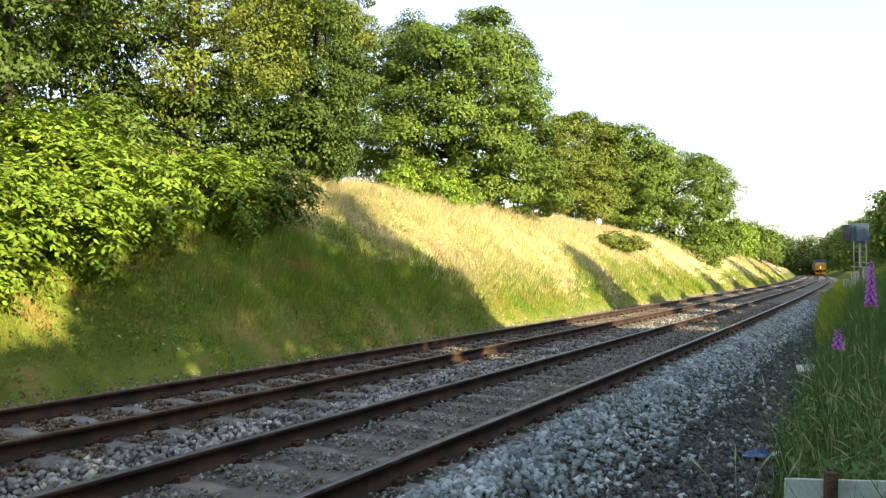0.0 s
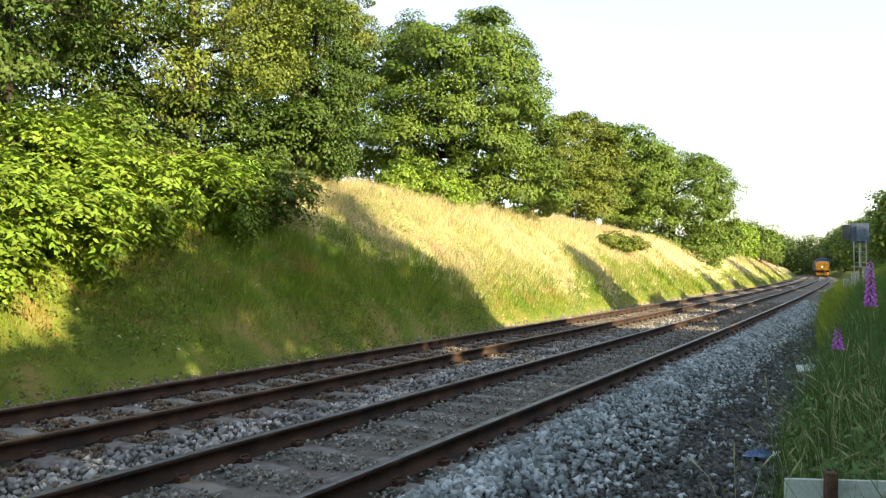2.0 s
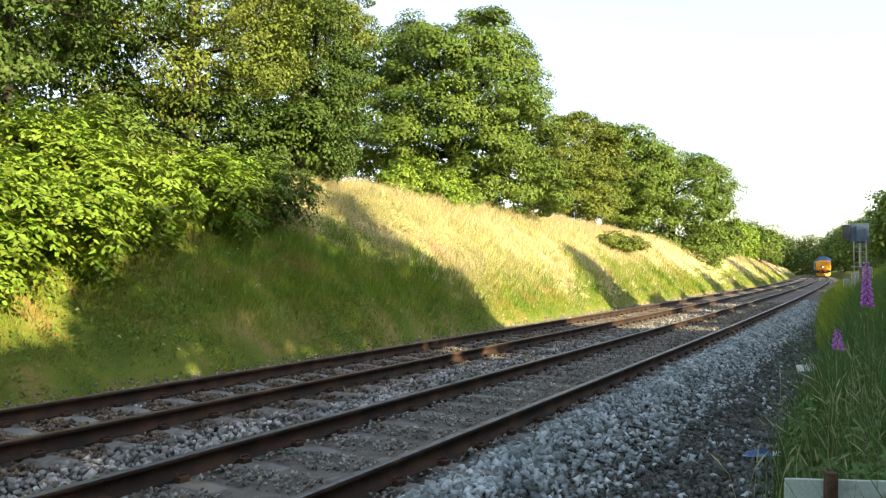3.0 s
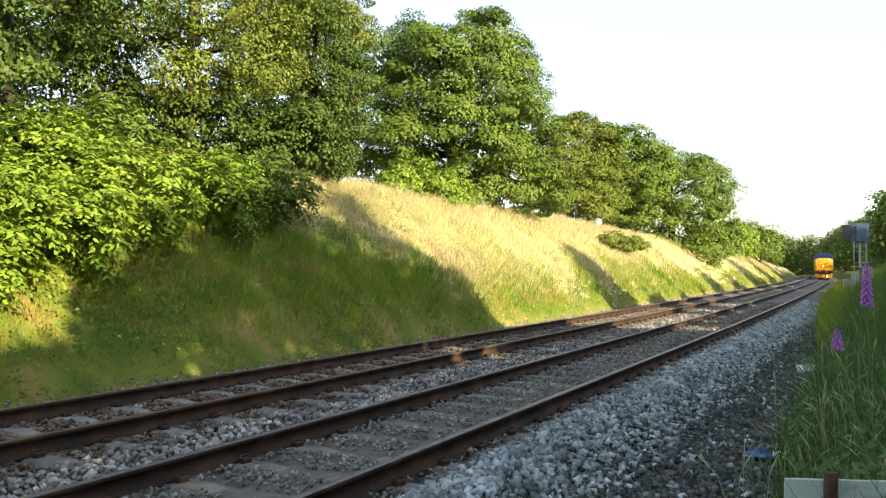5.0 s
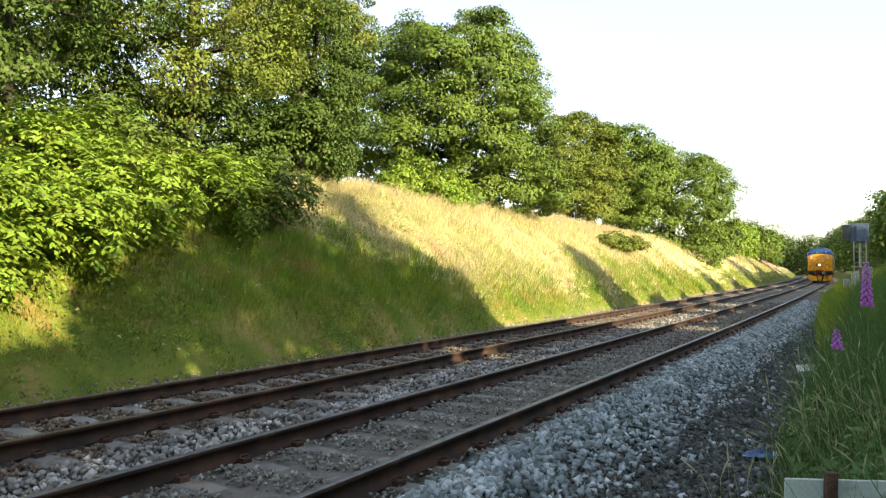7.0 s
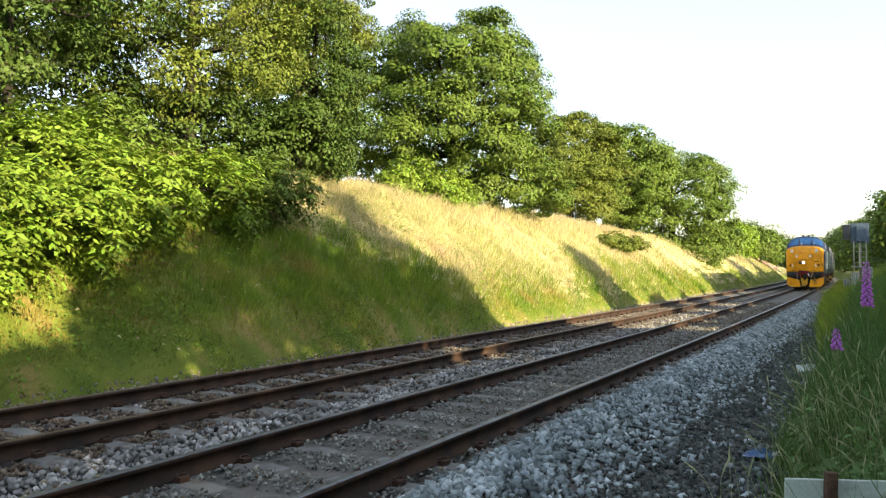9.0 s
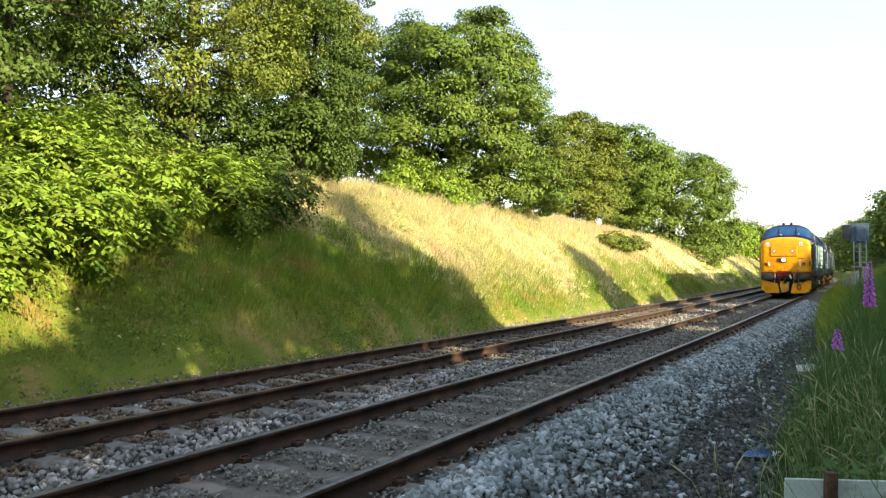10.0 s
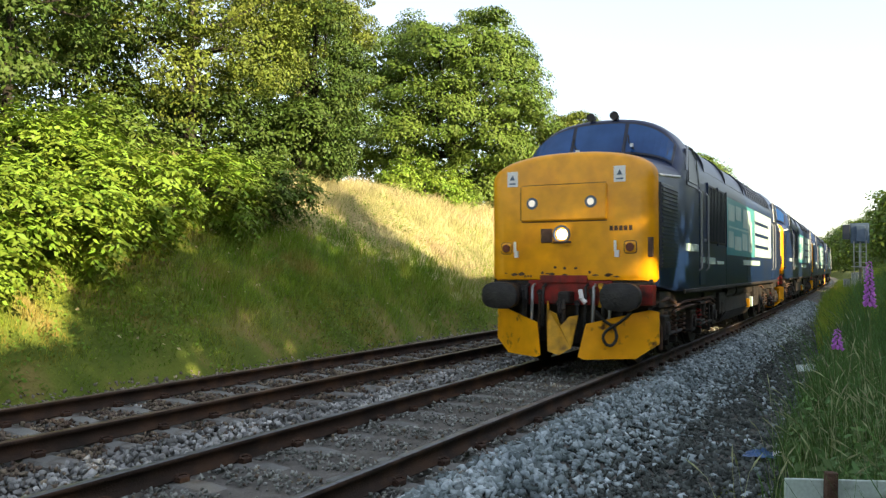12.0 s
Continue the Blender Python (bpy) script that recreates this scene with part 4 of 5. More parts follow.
def build_locomotive():
    t = thing("diesel_locomotive", "navy-blue diesel locomotive with bright yellow nose ends", "locomotive", "train")
    half = LENGTH / 2 - 0.55
    # body shell
    body = Shape()
    rings = [ring(0.24, 1.275, 1.20, 2.79, 3.20), ring(1.43, 1.32, 1.10, 2.86, 3.27)]
    rings += [ring(1.45, 1.32, 1.10, 2.87, 3.31, r=2.4), ring(1.77, 1.34, 1.10, 2.87, 3.90, r=2.6), ring(1.85, 1.345, 1.10, 2.87, 3.95, r=2.6), ring(2.05, 1.35, 1.10, 2.87, 3.98, r=2.6), ring(2.45, 1.355, 1.08, 2.87, 3.98, r=2.6)]
    rings += [ring(y, 1.355, 1.08, 2.87, 3.92, r=2.4) for y in (2.95, 4.5, 6.5, half)]
    back = [[(-x, 2 * half - y, z) for x, y, z in reversed(r)] for r in reversed(rings[:-1])]
    back = [[(x, y, z) for x, y, z in r] for r in back]
    body.loft(rings + back)
    shell = part("body", body, M_NAVY, t, smooth=True)

    def both(name, shape, material, parent=shell, label="", smooth=False):
        part(name, shape, material, parent, label, smooth)
        part(name, mirror_y(shape), material, parent, label, smooth)

    nose = Shape()
    nose.loft([ring(*r) for r in NOSE])
    both("nose_front", nose, M_YELLOW, t, "bright yellow nose front", True)
    # raised panel with the marker lamps
    p = Shape()
    p.box(-0.74, 0.60, -0.036, 0.05, 2.16, 2.70, 0.03)
    both("lamp_panel", p, M_YELLOW, t, smooth=False)
    # bottom strip draws the panel's thin shadow line; the others mark its seams
    seam_shadow = Shape()
    seam_shadow.box(-0.73, 0.59, -0.010, 0.03, 2.146, 2.157), seam_shadow.box(-0.752, -0.743, -0.008, 0.03, 2.18, 2.68), seam_shadow.box(-0.72, 0.58, -0.008, 0.03, 2.702, 2.709)
    both("panel_seam_and_shadow", seam_shadow, M_POST, t)
    for x in (-0.55, 0.36):
        s = Shape()
        s.tube((x, -0.045, 2.43), (x, 0.0, 2.43), 0.088, 0.10, 16)
        both("lamp_bezel", s, M_GREY, t)
        s = Shape()
        s.tube((x, -0.052, 2.43), (x, -0.02, 2.43), 0.052, 0.055, 16)
        both("marker_lamp", s, M_MARKER, t, "round white marker lamp")
    s = Shape()
    s.box(-0.42, -0.24, -0.02, 0.05, 1.84, 2.05, 0.01)
    both("lamp_recess", s, M_POST, t, "dark brown lamp recess")
    s = Shape()
    s.box(-0.22, 0.05, -0.05, 0.05, 1.83, 1.86, 0.006)
    both("lamp_ledge", s, M_POST, t)
    s = Shape()
    ring_pts = [(-0.09 + 0.12 * math.cos(i * math.pi / 10), -0.03, 1.96 + 0.12 * math.sin(i * math.pi / 10)) for i in range(21)]
    s.path(ring_pts, 0.018, 6)
    both("headlamp_rim", s, M_GREY, t)
    s = Shape()
    s.tube((-0.09, -0.022, 1.96), (-0.09, 0.0, 1.96), 0.078, 0.078, 20)
    both("headlamp", s, M_LAMP, t, "bright lit round headlamp")
    for x in (-0.98, 0.93):
        dy = -0.010 if abs(x) > 0.95 else -0.018
        both("lamp_rim", Shape().box(x - 0.105, x + 0.105, -0.006 + dy, 0.06, 1.655, 1.865, 0.05), M_POST, t)
        both("lamp_surround", Shape().box(x - 0.092, x + 0.092, -0.014 + dy, 0.06, 1.668, 1.852, 0.045), M_YELLOW, t)
        s = Shape()
        s.tube((x, -0.026 + dy, 1.76), (x, 0.03, 1.76), 0.062, 0.068, 16)
        both("tail_lamp", s, M_TAIL, t, "unlit dark red tail lamp")
    both("lamp_socket", Shape().box(1.165, 1.235, 0.03, 0.12, 1.62, 1.90, 0.01), M_POST, t, "dark socket on the nose corner")
    both("beam_cover", Shape().box(-0.44, 0.30, -0.012, 0.05, 1.24, 1.355, 0.01), M_RED, t, "red cover over the coupling")
    for x in (-0.83, 0.72):
        s = Shape()
        s.box(x - 0.018, x + 0.018, -0.06, -0.02, 1.70, 1.86, 0.008), s.box(x - 0.012, x + 0.05, -0.045, 0.02, 1.62, 1.72, 0.005)
        both("lamp_bracket", s, M_WHITE, t, "white lamp bracket")
    for x in (-0.88, 0.78):
        s = Shape()
        s.box(x - 0.085, x + 0.085, -0.004, 0.028, 2.70, 2.93, 0.0)
        both("warning_label", s, M_WHITE, t, "small white warning label")
        s = Shape()
        s.prism([(x - 0.04, 2.80), (x + 0.04, 2.80), (x, 2.88)], "y", -0.010, 0.01)
        both("label_mark", s, M_GREY, t)
        s = Shape()
        s.box(x - 0.05, x + 0.05, -0.010, 0.01, 2.735, 2.755)
        both("label_bar", s, M_GREY, t)
    for i in range(5):
        s = Shape()
        s.box(0.63 + i * 0.07, 0.678 + i * 0.07, -0.008 + 0.006 * max(0, i - 3), 0.03, 2.00, 2.07)
        both("number_bar", s, M_POST, t)
    for x, z in ((-0.40, 1.39), (0.33, 1.40), (-0.2, 1.47), (-0.05, 1.46), (0.12, 1.46)):
        s = Shape()
        s.tube((x, -0.012, z), (x, 0.02, z), 0.022, 0.022, 8)
        both("rust_spot", s, M_POST, t)
    rng = np.random.default_rng(77)
    for k in range(16):
        x, z = rng.uniform(-1.0, 1.0), 1.335 + abs(rng.normal(0, 0.035))
        w, h = rng.uniform(0.015, 0.06), rng.uniform(0.012, 0.035)
        s = Shape()
        s.prism([(x - w, z), (x - 0.3 * w, z - h * 0.7), (x + 0.8 * w, z - h * 0.4), (x + w, z + h * 0.3), (x + 0.2 * w, z + h), (x - 0.6 * w, z + h * 0.6)], "y", 0.0, 0.03)
        s.v = [(a, b - (0.006 if abs(a) < 0.95 else 0.002), c) for a, b, c in s.v]
        both("rust_patch", s, M_POST, t)
    # windscreen: three panes on the sloping front of the cab
    def screen(x0, x1, inset=0.0):
        """A pane on the slope between the nose top and the roof edge, curved like the cab front."""
        def sill(x):
            return 2.87 + (3.31 - 2.87) * (1 - min(1, abs(x) / 1.32) ** 2.4) ** (1 / 2.4)

        def head(x):
            return 2.87 + (3.90 - 2.87) * (1 - min(1, abs(x) / 1.34) ** 2.6) ** (1 / 2.6)
        front, rear = [], []
        xs = [x0 + (x1 - x0) * i / 8 for i in range(9)]
        for x in xs:
            z0 = sill(x) + 0.03 + inset
            z1 = head(x) - 0.03 - inset
            z1 = max(z1, z0 + 0.02)
            for z, row in ((z0, front), (z1, rear)):
                row.append((x, 1.435 + 0.32 * max(0, z - sill(x)) / max(0.05, head(x) - sill(x)) - 0.012 + inset * 0.2, z))
        return front, rear

    def pane(x0, x1, thick=0.03, inset=0.0):
        f, r = screen(x0, x1, inset)
        n = len(f)
        vs = f + r + [(x, y + thick, z) for x, y, z in f] + [(x, y + thick, z) for x, y, z in r]
        fs = [(i, i + 1, n + i + 1, n + i) for i in range(n - 1)] + [(2 * n + i + 1, 2 * n + i, 3 * n + i, 3 * n + i + 1) for i in range(n - 1)]
        fs += [(i + 1, i, 2 * n + i, 2 * n + i + 1) for i in range(n - 1)] + [(n + i, n + i + 1, 3 * n + i + 1, 3 * n + i) for i in range(n - 1)]
        fs += [(0, n, 3 * n, 2 * n), (2 * n - 1, n - 1, 3 * n - 1, 4 * n - 1)]
        s = Shape()
        s.add(vs, fs)
        return s

    for a, b in ((-1.19, -0.47), (-0.41, 0.41), (0.47, 1.19)):
        surround = pane(a - 0.03, b + 0.03, 0.03, -0.02)
        both("window_frame", surround, M_NAVYDARK, t)
        g = pane(a, b, 0.02, 0.012)
        g.v = [(x, y - 0.012, z) for x, y, z in g.v]
        both("windscreen", g, M_GLASS, t, "dark windscreen pane reflecting sky")
    for x in (-0.44, 0.44):
        s = Shape()
        s.tube((x, 1.41, 3.29), (x * 0.97, 1.75, 3.82), 0.035, 0.03, 6)
        both("window_post", s, M_NAVYDARK, t)
    for x, w in ((-0.30, 0.3), (0.62, 0.9)):
        s = Shape()
        s.path([(x, 1.39, 3.36), (x - 0.10, 1.47, 3.50), (x - 0.13, 1.56, 3.62)], 0.012, 5)
        both("wiper", s, M_ROPE, t)
    both("sticker", Shape().box(-0.34, -0.28, 1.37, 1.40, 3.36, 3.41), M_WHITE, t)
    both("sticker", Shape().box(0.56, 0.61, 1.39, 1.42, 3.40, 3.46), M_WHITE, t)
    for x in (-0.20, 0.20):
        s = Shape()
        s.tube((x, 1.75, 4.0), (x, 1.99, 4.0), 0.075, 0.03, 12), s.box(x - 0.03, x + 0.03, 1.85, 1.95, 3.85, 4.0)
        both("horn", s, M_ROPE, t, "black roof horn")
    # nose side grilles with slats
    for sx in (-1, 1):
        s = Shape()
        s.box(min(sx * 1.25, sx * 1.308), max(sx * 1.25, sx * 1.308), 0.28, 1.36, 1.46, 2.70, 0.01)
        both("nose_grille", s, M_NAVYDARK, t)
        slat = Shape().box(-0.019, 0.019, -0.52, 0.52, 0, 0.026).mesh("slat", M_NAVY)
        for i in range(21):
            for y in (0.82, LENGTH - 1.1 - 0.82):
                part("slat", slat, M_NAVY, t, at=pose(sx * 1.309, y, 1.49 + i * 0.057))
        # cab side: window, door with rails, step recess
        def flank(y0, y1, z0, z1, proud, bevel=0.0):
            """A plate on the body side that stands proud of it."""
            return Shape().box(min(sx * 1.33, sx * (1.355 + proud)), max(sx * 1.33, sx * (1.355 + proud)), y0, y1, z0, z1, bevel)

        def tilted(y0, y1, z0, z1, x0, x1, thick):
            """A plate that leans in with the curve of the cab roof."""
            f = [(sx * x0, y0, z0), (sx * x0, y1, z0), (sx * x1, y1 - 0.04, z1), (sx * x1, y0 + 0.22, z1)]
            return Shape().add(f + [(x - sx * thick, y, z) for x, y, z in f], [(0, 1, 2, 3), (7, 6, 5, 4), (0, 4, 5, 1), (1, 5, 6, 2), (2, 6, 7, 3), (3, 7, 4, 0)])

        both("window_frame", tilted(1.86, 2.80, 2.80, 3.42, 1.366, 1.30, 0.05), M_NAVYDARK, t)
        both("cab_side_window", tilted(1.95, 2.72, 2.86, 3.36, 1.372, 1.318, 0.04), M_SIDEGLASS, t)
        s = Shape()
        s.path([(sx * 1.36, 1.84, 3.02), (sx * 1.335, 1.98, 3.34), (sx * 1.30, 2.2, 3.46), (sx * 1.30, 2.6, 3.47), (sx * 1.335, 2.80, 3.30), (sx * 1.368, 2.83, 2.84)], 0.017, 6)
        both("window_rim", s, M_GALV, t, "pale metal rim over the cab side window")
        door_shape, pane_shape = flank(2.88, 3.40, 1.16, 2.96, 0.011, 0.02), flank(2.97, 3.31, 2.30, 2.84, 0.017, 0.03)
        for turned in (False, True):
            door = part("cab_door", mirror_y(door_shape) if turned else door_shape, M_NAVY, t)
            part("door_window", mirror_y(pane_shape) if turned else pane_shape, M_SIDEGLASS, door)
            knob = Shape().tube((sx * 1.36, 3.30, 1.95), (sx * 1.40, 3.30, 1.95), 0.03, 0.03, 8)
            part("handle", mirror_y(knob) if turned else knob, M_GALV, door)
        for y in (2.82, 3.46):
            s = Shape()
            s.path([(sx * 1.36, y, 1.42), (sx * 1.41, y, 1.47), (sx * 1.41, y, 2.74), (sx * 1.36, y, 2.80)], 0.016, 6)
            both("handrail", s, M_GALV, t, "bright steel handrail")
        # steps below the cab door, and panel joints along the side
        for z in (0.55, 0.86):
            both("step", Shape().box(min(sx * 1.12, sx * 1.36), max(sx * 1.12, sx * 1.36), 2.95, 3.35, z, z + 0.03, 0.005), M_BLACK, t)
        for y in (5.78, 8.9, 14.3, 15.2):
            part("panel_joint", flank(y, y + 0.018, 1.12, 2.90, 0.004), M_NAVYDARK, t)
        part("body_skirt", flank(1.6, LENGTH - 2.7, 1.06, 1.13, 0.014, 0.01), M_BLACK, t)
        # body side openings and equipment grilles
        for y0, y1, z0, z1 in ((3.66, 5.72, 1.92, 2.98), (14.5, 15.1, 2.0, 2.85)):
            part("side_grille", flank(y0, y1, z0, z1, 0.009, 0.01), M_BLACK, t)
            bar = Shape().box(-0.013, 0.013, 0.0, 0.05, z0 + 0.04, z1 - 0.04).mesh("grille_bar", M_NAVYDARK)
            for i in range(int((y1 - y0) / 0.16)):
                part("grille_bar", bar, M_NAVYDARK, t, at=pose(sx * 1.368, y0 + 0.06 + i * 0.16, 0))
            for y in (y0 - 0.03, (y0 + y1) / 2, y1):
                part("grille_frame", flank(y, y + 0.035, z0 - 0.03, z1 + 0.02, 0.026), M_NAVY, t)
        # broad teal panel with pale shapes, then pale stripes parted by dark bands
        teal = part("livery_panel", flank(5.85, 10.3, 1.74, 2.93, 0.006), M_TEAL, t, "teal livery panel")
        for y0, y1, z0, z1 in ((6.05, 6.9, 2.46, 2.80), (7.1, 7.9, 2.52, 2.82), (8.2, 9.5, 2.40, 2.84), (6.05, 6.75, 1.90, 2.24), (6.95, 7.9, 1.86, 2.16), (8.1, 8.9, 1.88, 2.26), (9.1, 9.8, 1.86, 2.60), (6.1, 9.7, 2.31, 2.35)):
            part("livery_shape", flank(y0, y1, z0, z1, 0.010), M_CREAM, teal)
        pale = part("livery_panel", flank(10.36, 14.1, 1.76, 2.93, 0.006), M_CREAM, t, "pale livery panel with dark bands")
        for z in (2.03, 2.33, 2.63):
            part("livery_band", flank(10.4, 13.3, z - 0.04, z + 0.04, 0.011), M_NAVY, pale)
        for y0, y1, z0, z1 in ((1.82, 2.75, 1.74, 1.86), (2.92, 3.36, 1.56, 1.66), (3.6, 4.4, 1.54, 1.66), (4.6, 5.4, 1.54, 1.60), (8.2, 11.3, 1.54, 1.66)):
            part("side_label", flank(y0, y1, z0, z1, 0.016), M_CREAM, t, "white lettering strip")
        for y, r in ((6.9, 0.16), (8.3, 0.16)):
            part("air_reservoir", Shape().tube((sx * 1.14, y - 0.6, 1.0), (sx * 1.14, y + 0.6, 1.0), r, r, 12), M_BLACK, t)
        for y0, y1, z0, z1 in ((5.5, 6.3, 0.55, 0.98), (11.0, 11.9, 0.50, 1.0), (12.1, 12.5, 0.6, 0.95)):
            part("equipment_box", Shape().box(min(sx * 1.0, sx * 1.26), max(sx * 1.0, sx * 1.26), y0, y1, z0, z1, 0.02), M_BLACK, t)
        for z in (0.92, 0.84):
            part("brake_pipe", Shape().path([(sx * 1.25, 1.3, z - 0.05), (sx * 1.27, 2.1, z), (sx * 1.26, 4.4, z), (sx * 1.20, 5.3, z - 0.1)], 0.022, 5), M_POST, t)
        for y in (1.15, 1.75, 3.85, 4.75):
            both("brake_rigging", Shape().box(min(sx * 1.05, sx * 1.2), max(sx * 1.05, sx * 1.2), y - 0.05, y + 0.05, 0.28, 0.80, 0.015).tube((sx * 1.2, y - 0.3, 0.46), (sx * 1.2, y + 0.3, 0.46), 0.03, 0.03, 6), M_BLACK, t)
        # white strip drawn as the highlight along the nose's top edge, and gutter rail
        s = Shape()
        s.path([(sx * 1.272, 0.26, 2.80), (sx * 1.325, 1.46, 2.885)], 0.024, 6)
        both("nose_edge_highlight", s, M_WHITE, t)
        s = Shape()
        s.path([(sx * 1.30, 1.9, 3.20), (sx * 1.31, half * 2 - 1.9, 3.20)], 0.02, 6)
        part("gutter", s, M_NAVYDARK, t)
    # roof gear: exhaust panels, grid of the fan, ribs
    for i in range(12):
        y = 9.1 + i * 0.43
        part("roof_rib", Shape().loft([ring(y, 1.335, 3.14, 3.20, 3.945, r=2.0), ring(y + 0.12, 1.335, 3.14, 3.20, 3.945, r=2.0)]), M_NAVYDARK, t)
    for y in (3.5, 5.9, 8.6):
        part("roof_joint", Shape().loft([ring(y, 1.33, 3.14, 3.20, 3.935, r=2.08), ring(y + 0.03, 1.33, 3.14, 3.20, 3.935, r=2.08)]), M_NAVYDARK, t)
    s = Shape()
    s.tube((0, 14.0, 3.85), (0, 14.0, 3.93), 0.75, 0.75, 24)
    part("roof_fan", s, M_GREY, t)
    s = Shape()
    s.box(-0.35, 0.35, 7.6, 8.6, 3.84, 3.93, 0.02)
    part("exhaust_housing", s, M_BLACK, t)
    # buffer beam, buffers, coupling, hoses, plough
    s = Shape()
    s.box(-0.64, 0.66, 0.02, 0.3, 0.92, 1.28, 0.02)
    both("buffer_beam", s, M_RED, t, "red buffer beam stained with grease")
    for x in (-1.14, 1.14):
        both("beam_end", Shape().box(x - 0.09, x + 0.09, 0.0, 0.25, 0.93, 1.22, 0.015), M_RED, t, "red end plate of the buffer beam")
    s = Shape()
    s.box(-1.22, 1.22, 0.06, 0.3, 0.90, 1.30), s.box(-0.92, 0.92, 0.05, 1.0, 1.20, 1.34, 0.02), s.box(-1.1, 1.1, 0.3, 1.2, 0.35, 1.2)
    both("frame_end", s, M_BLACK, t)
    for x in (-0.90, 0.90):
        s = Shape()
        s.tube((x, -0.06, 1.06), (x, 0.06, 1.06), 0.17, 0.19, 16), s.tube((x, -0.36, 1.06), (x, -0.05, 1.06), 0.11, 0.14, 16)
        both("buffer_stock", s, M_BLACK, t)
        s = Shape()
        rr = [[(x + 0.29 * k * math.copysign(abs(math.cos(a)) ** 0.75, math.cos(a)), y, 1.06 + 0.20 * k * math.copysign(abs(math.sin(a)) ** 0.75, math.sin(a))) for a in [2 * math.pi * i / 24 for i in range(24)]]
              for y, k in ((-0.50, 0.86), (-0.485, 0.97), (-0.44, 1.0), (-0.36, 0.97))]
        s.loft(rr)
        both("buffer_head", s, M_RUBBER, t, "greasy oval buffer head", True)
    s = Shape()
    s.box(-0.09, 0.09, -0.22, 0.05, 0.94, 1.12, 0.03), s.path([(0, -0.2, 1.0), (0.02, -0.27, 0.86), (0.01, -0.24, 0.7), (0, -0.18, 0.55)], 0.032, 8), s.path([(-0.06, -0.2, 0.98), (-0.05, -0.25, 0.8)], 0.028, 8)
    both("coupling", s, M_BLACK, t)
    for x in (-0.62, -0.52, -0.35, 0.30, 0.42, 0.56):
        s = Shape()
        b = 0.62 + 0.08 * math.sin(x * 9)
        s.path([(x, 0.0, 1.22), (x, -0.10, 1.18), (x + 0.01, -0.14, 1.0), (x - 0.02, -0.10, b), (x - 0.05, -0.03, b - 0.05)], 0.022, 6)
        both("air_hose", s, M_RUBBER if x not in (0.42, -0.52) else M_GALV, t)
    for x, z0, z1, m in ((-0.70, 1.16, 0.52, M_ROPE), (-0.44, 1.10, 0.50, M_BLACK), (-0.14, 0.95, 0.45, M_BLACK), (0.14, 0.95, 0.48, M_ROPE), (0.36, 1.12, 0.55, M_BLACK), (0.62, 1.10, 0.60, M_GALV), (0.50, 1.2, 0.9, M_SCUFFED)):
        s = Shape()
        s.path([(x, 0.0, z0), (x + 0.02, -0.07, z0 - 0.05), (x + 0.03, -0.08, (z0 + z1) / 2), (x - 0.01, -0.04, z1)], 0.026, 6), s.tube((x, -0.03, z0), (x, 0.04, z0), 0.045, 0.045, 8)
        both("brake_hose", s, m, t)
    s = Shape()
    s.path([(0.22, -0.10, 1.14), (0.26, -0.16, 1.02), (0.32, -0.16, 0.96)], 0.035, 6)
    both("hose_coupling", s, M_WHITE, t, "white hose coupling")
    for sx in (-1, 1):
        # snowplough blades, bent back towards the outside
        s = Shape()
        f = [(sx * 0.28, -0.42, 0.21), (sx * 0.36, -0.38, 0.17), (sx * 0.98, 0.06, 0.17), (sx * 1.26, 0.28, 0.37), (sx * 1.26, 0.30, 0.83), (sx * 1.14, 0.22, 0.86), (sx * 0.37, -0.32, 0.67)]
        n = len(f)
        vs = f + [(x, y + 0.03, z) for x, y, z in f]
        s.add(vs, [tuple(range(n)), tuple(range(2 * n - 1, n - 1, -1))] + [(i, (i + 1) % n, n + (i + 1) % n, n + i) for i in range(n)])
        both("snowplough_blade", s, M_PLOUGH, t, "chipped yellow snowplough blade")
        s = Shape()
        s.box(min(sx * 0.7, sx * 0.8), max(sx * 0.7, sx * 0.8), 0.06, 0.35, 0.3, 0.9)
        both("plough_bracket", s, M_BLACK, t)
    s = Shape()
    f = [(-0.30, -0.10, 0.85), (-0.28, -0.12, 0.98), (-0.25, -0.14, 0.84), (-0.10, -0.26, 0.80), (-0.02, -0.30, 0.62), (0.10, -0.26, 0.76), (0.20, -0.16, 0.78), (0.16, -0.36, 0.32), (0.0, -0.42, 0.22), (-0.20, -0.34, 0.26)]
    n = len(f)
    s.add(f + [(x, y + 0.04, z) for x, y, z in f], [tuple(range(n)), tuple(range(2 * n - 1, n - 1, -1))] + [(i, (i + 1) % n, n + (i + 1) % n, n + i) for i in range(n)])
    both("centre_plough", s, M_SCUFFED, t, "scuffed yellow centre plough")
    s = Shape()
    loop = [(0.50, -0.28, 0.86), (0.58, -0.26, 0.74), (0.74, -0.16, 0.62), (0.78, -0.16, 0.48), (0.72, -0.22, 0.36), (0.64, -0.26, 0.38), (0.60, -0.30, 0.50), (0.66, -0.24, 0.60), (0.82, -0.10, 0.70), (0.94, 0.02, 0.84)]
    for _ in range(2):
        loop = [loop[0]] + [tuple(p + (q - p) * k for p, q in zip(a, b)) for a, b in zip(loop[:-1], loop[1:]) for k in (0.25, 0.75)] + [loop[-1]]
    s.path(loop, 0.022, 7)
    both("loose_hose", s, M_ROPE, t, "looped black hose")
    # bogies with wheels, tank
    wheels = []
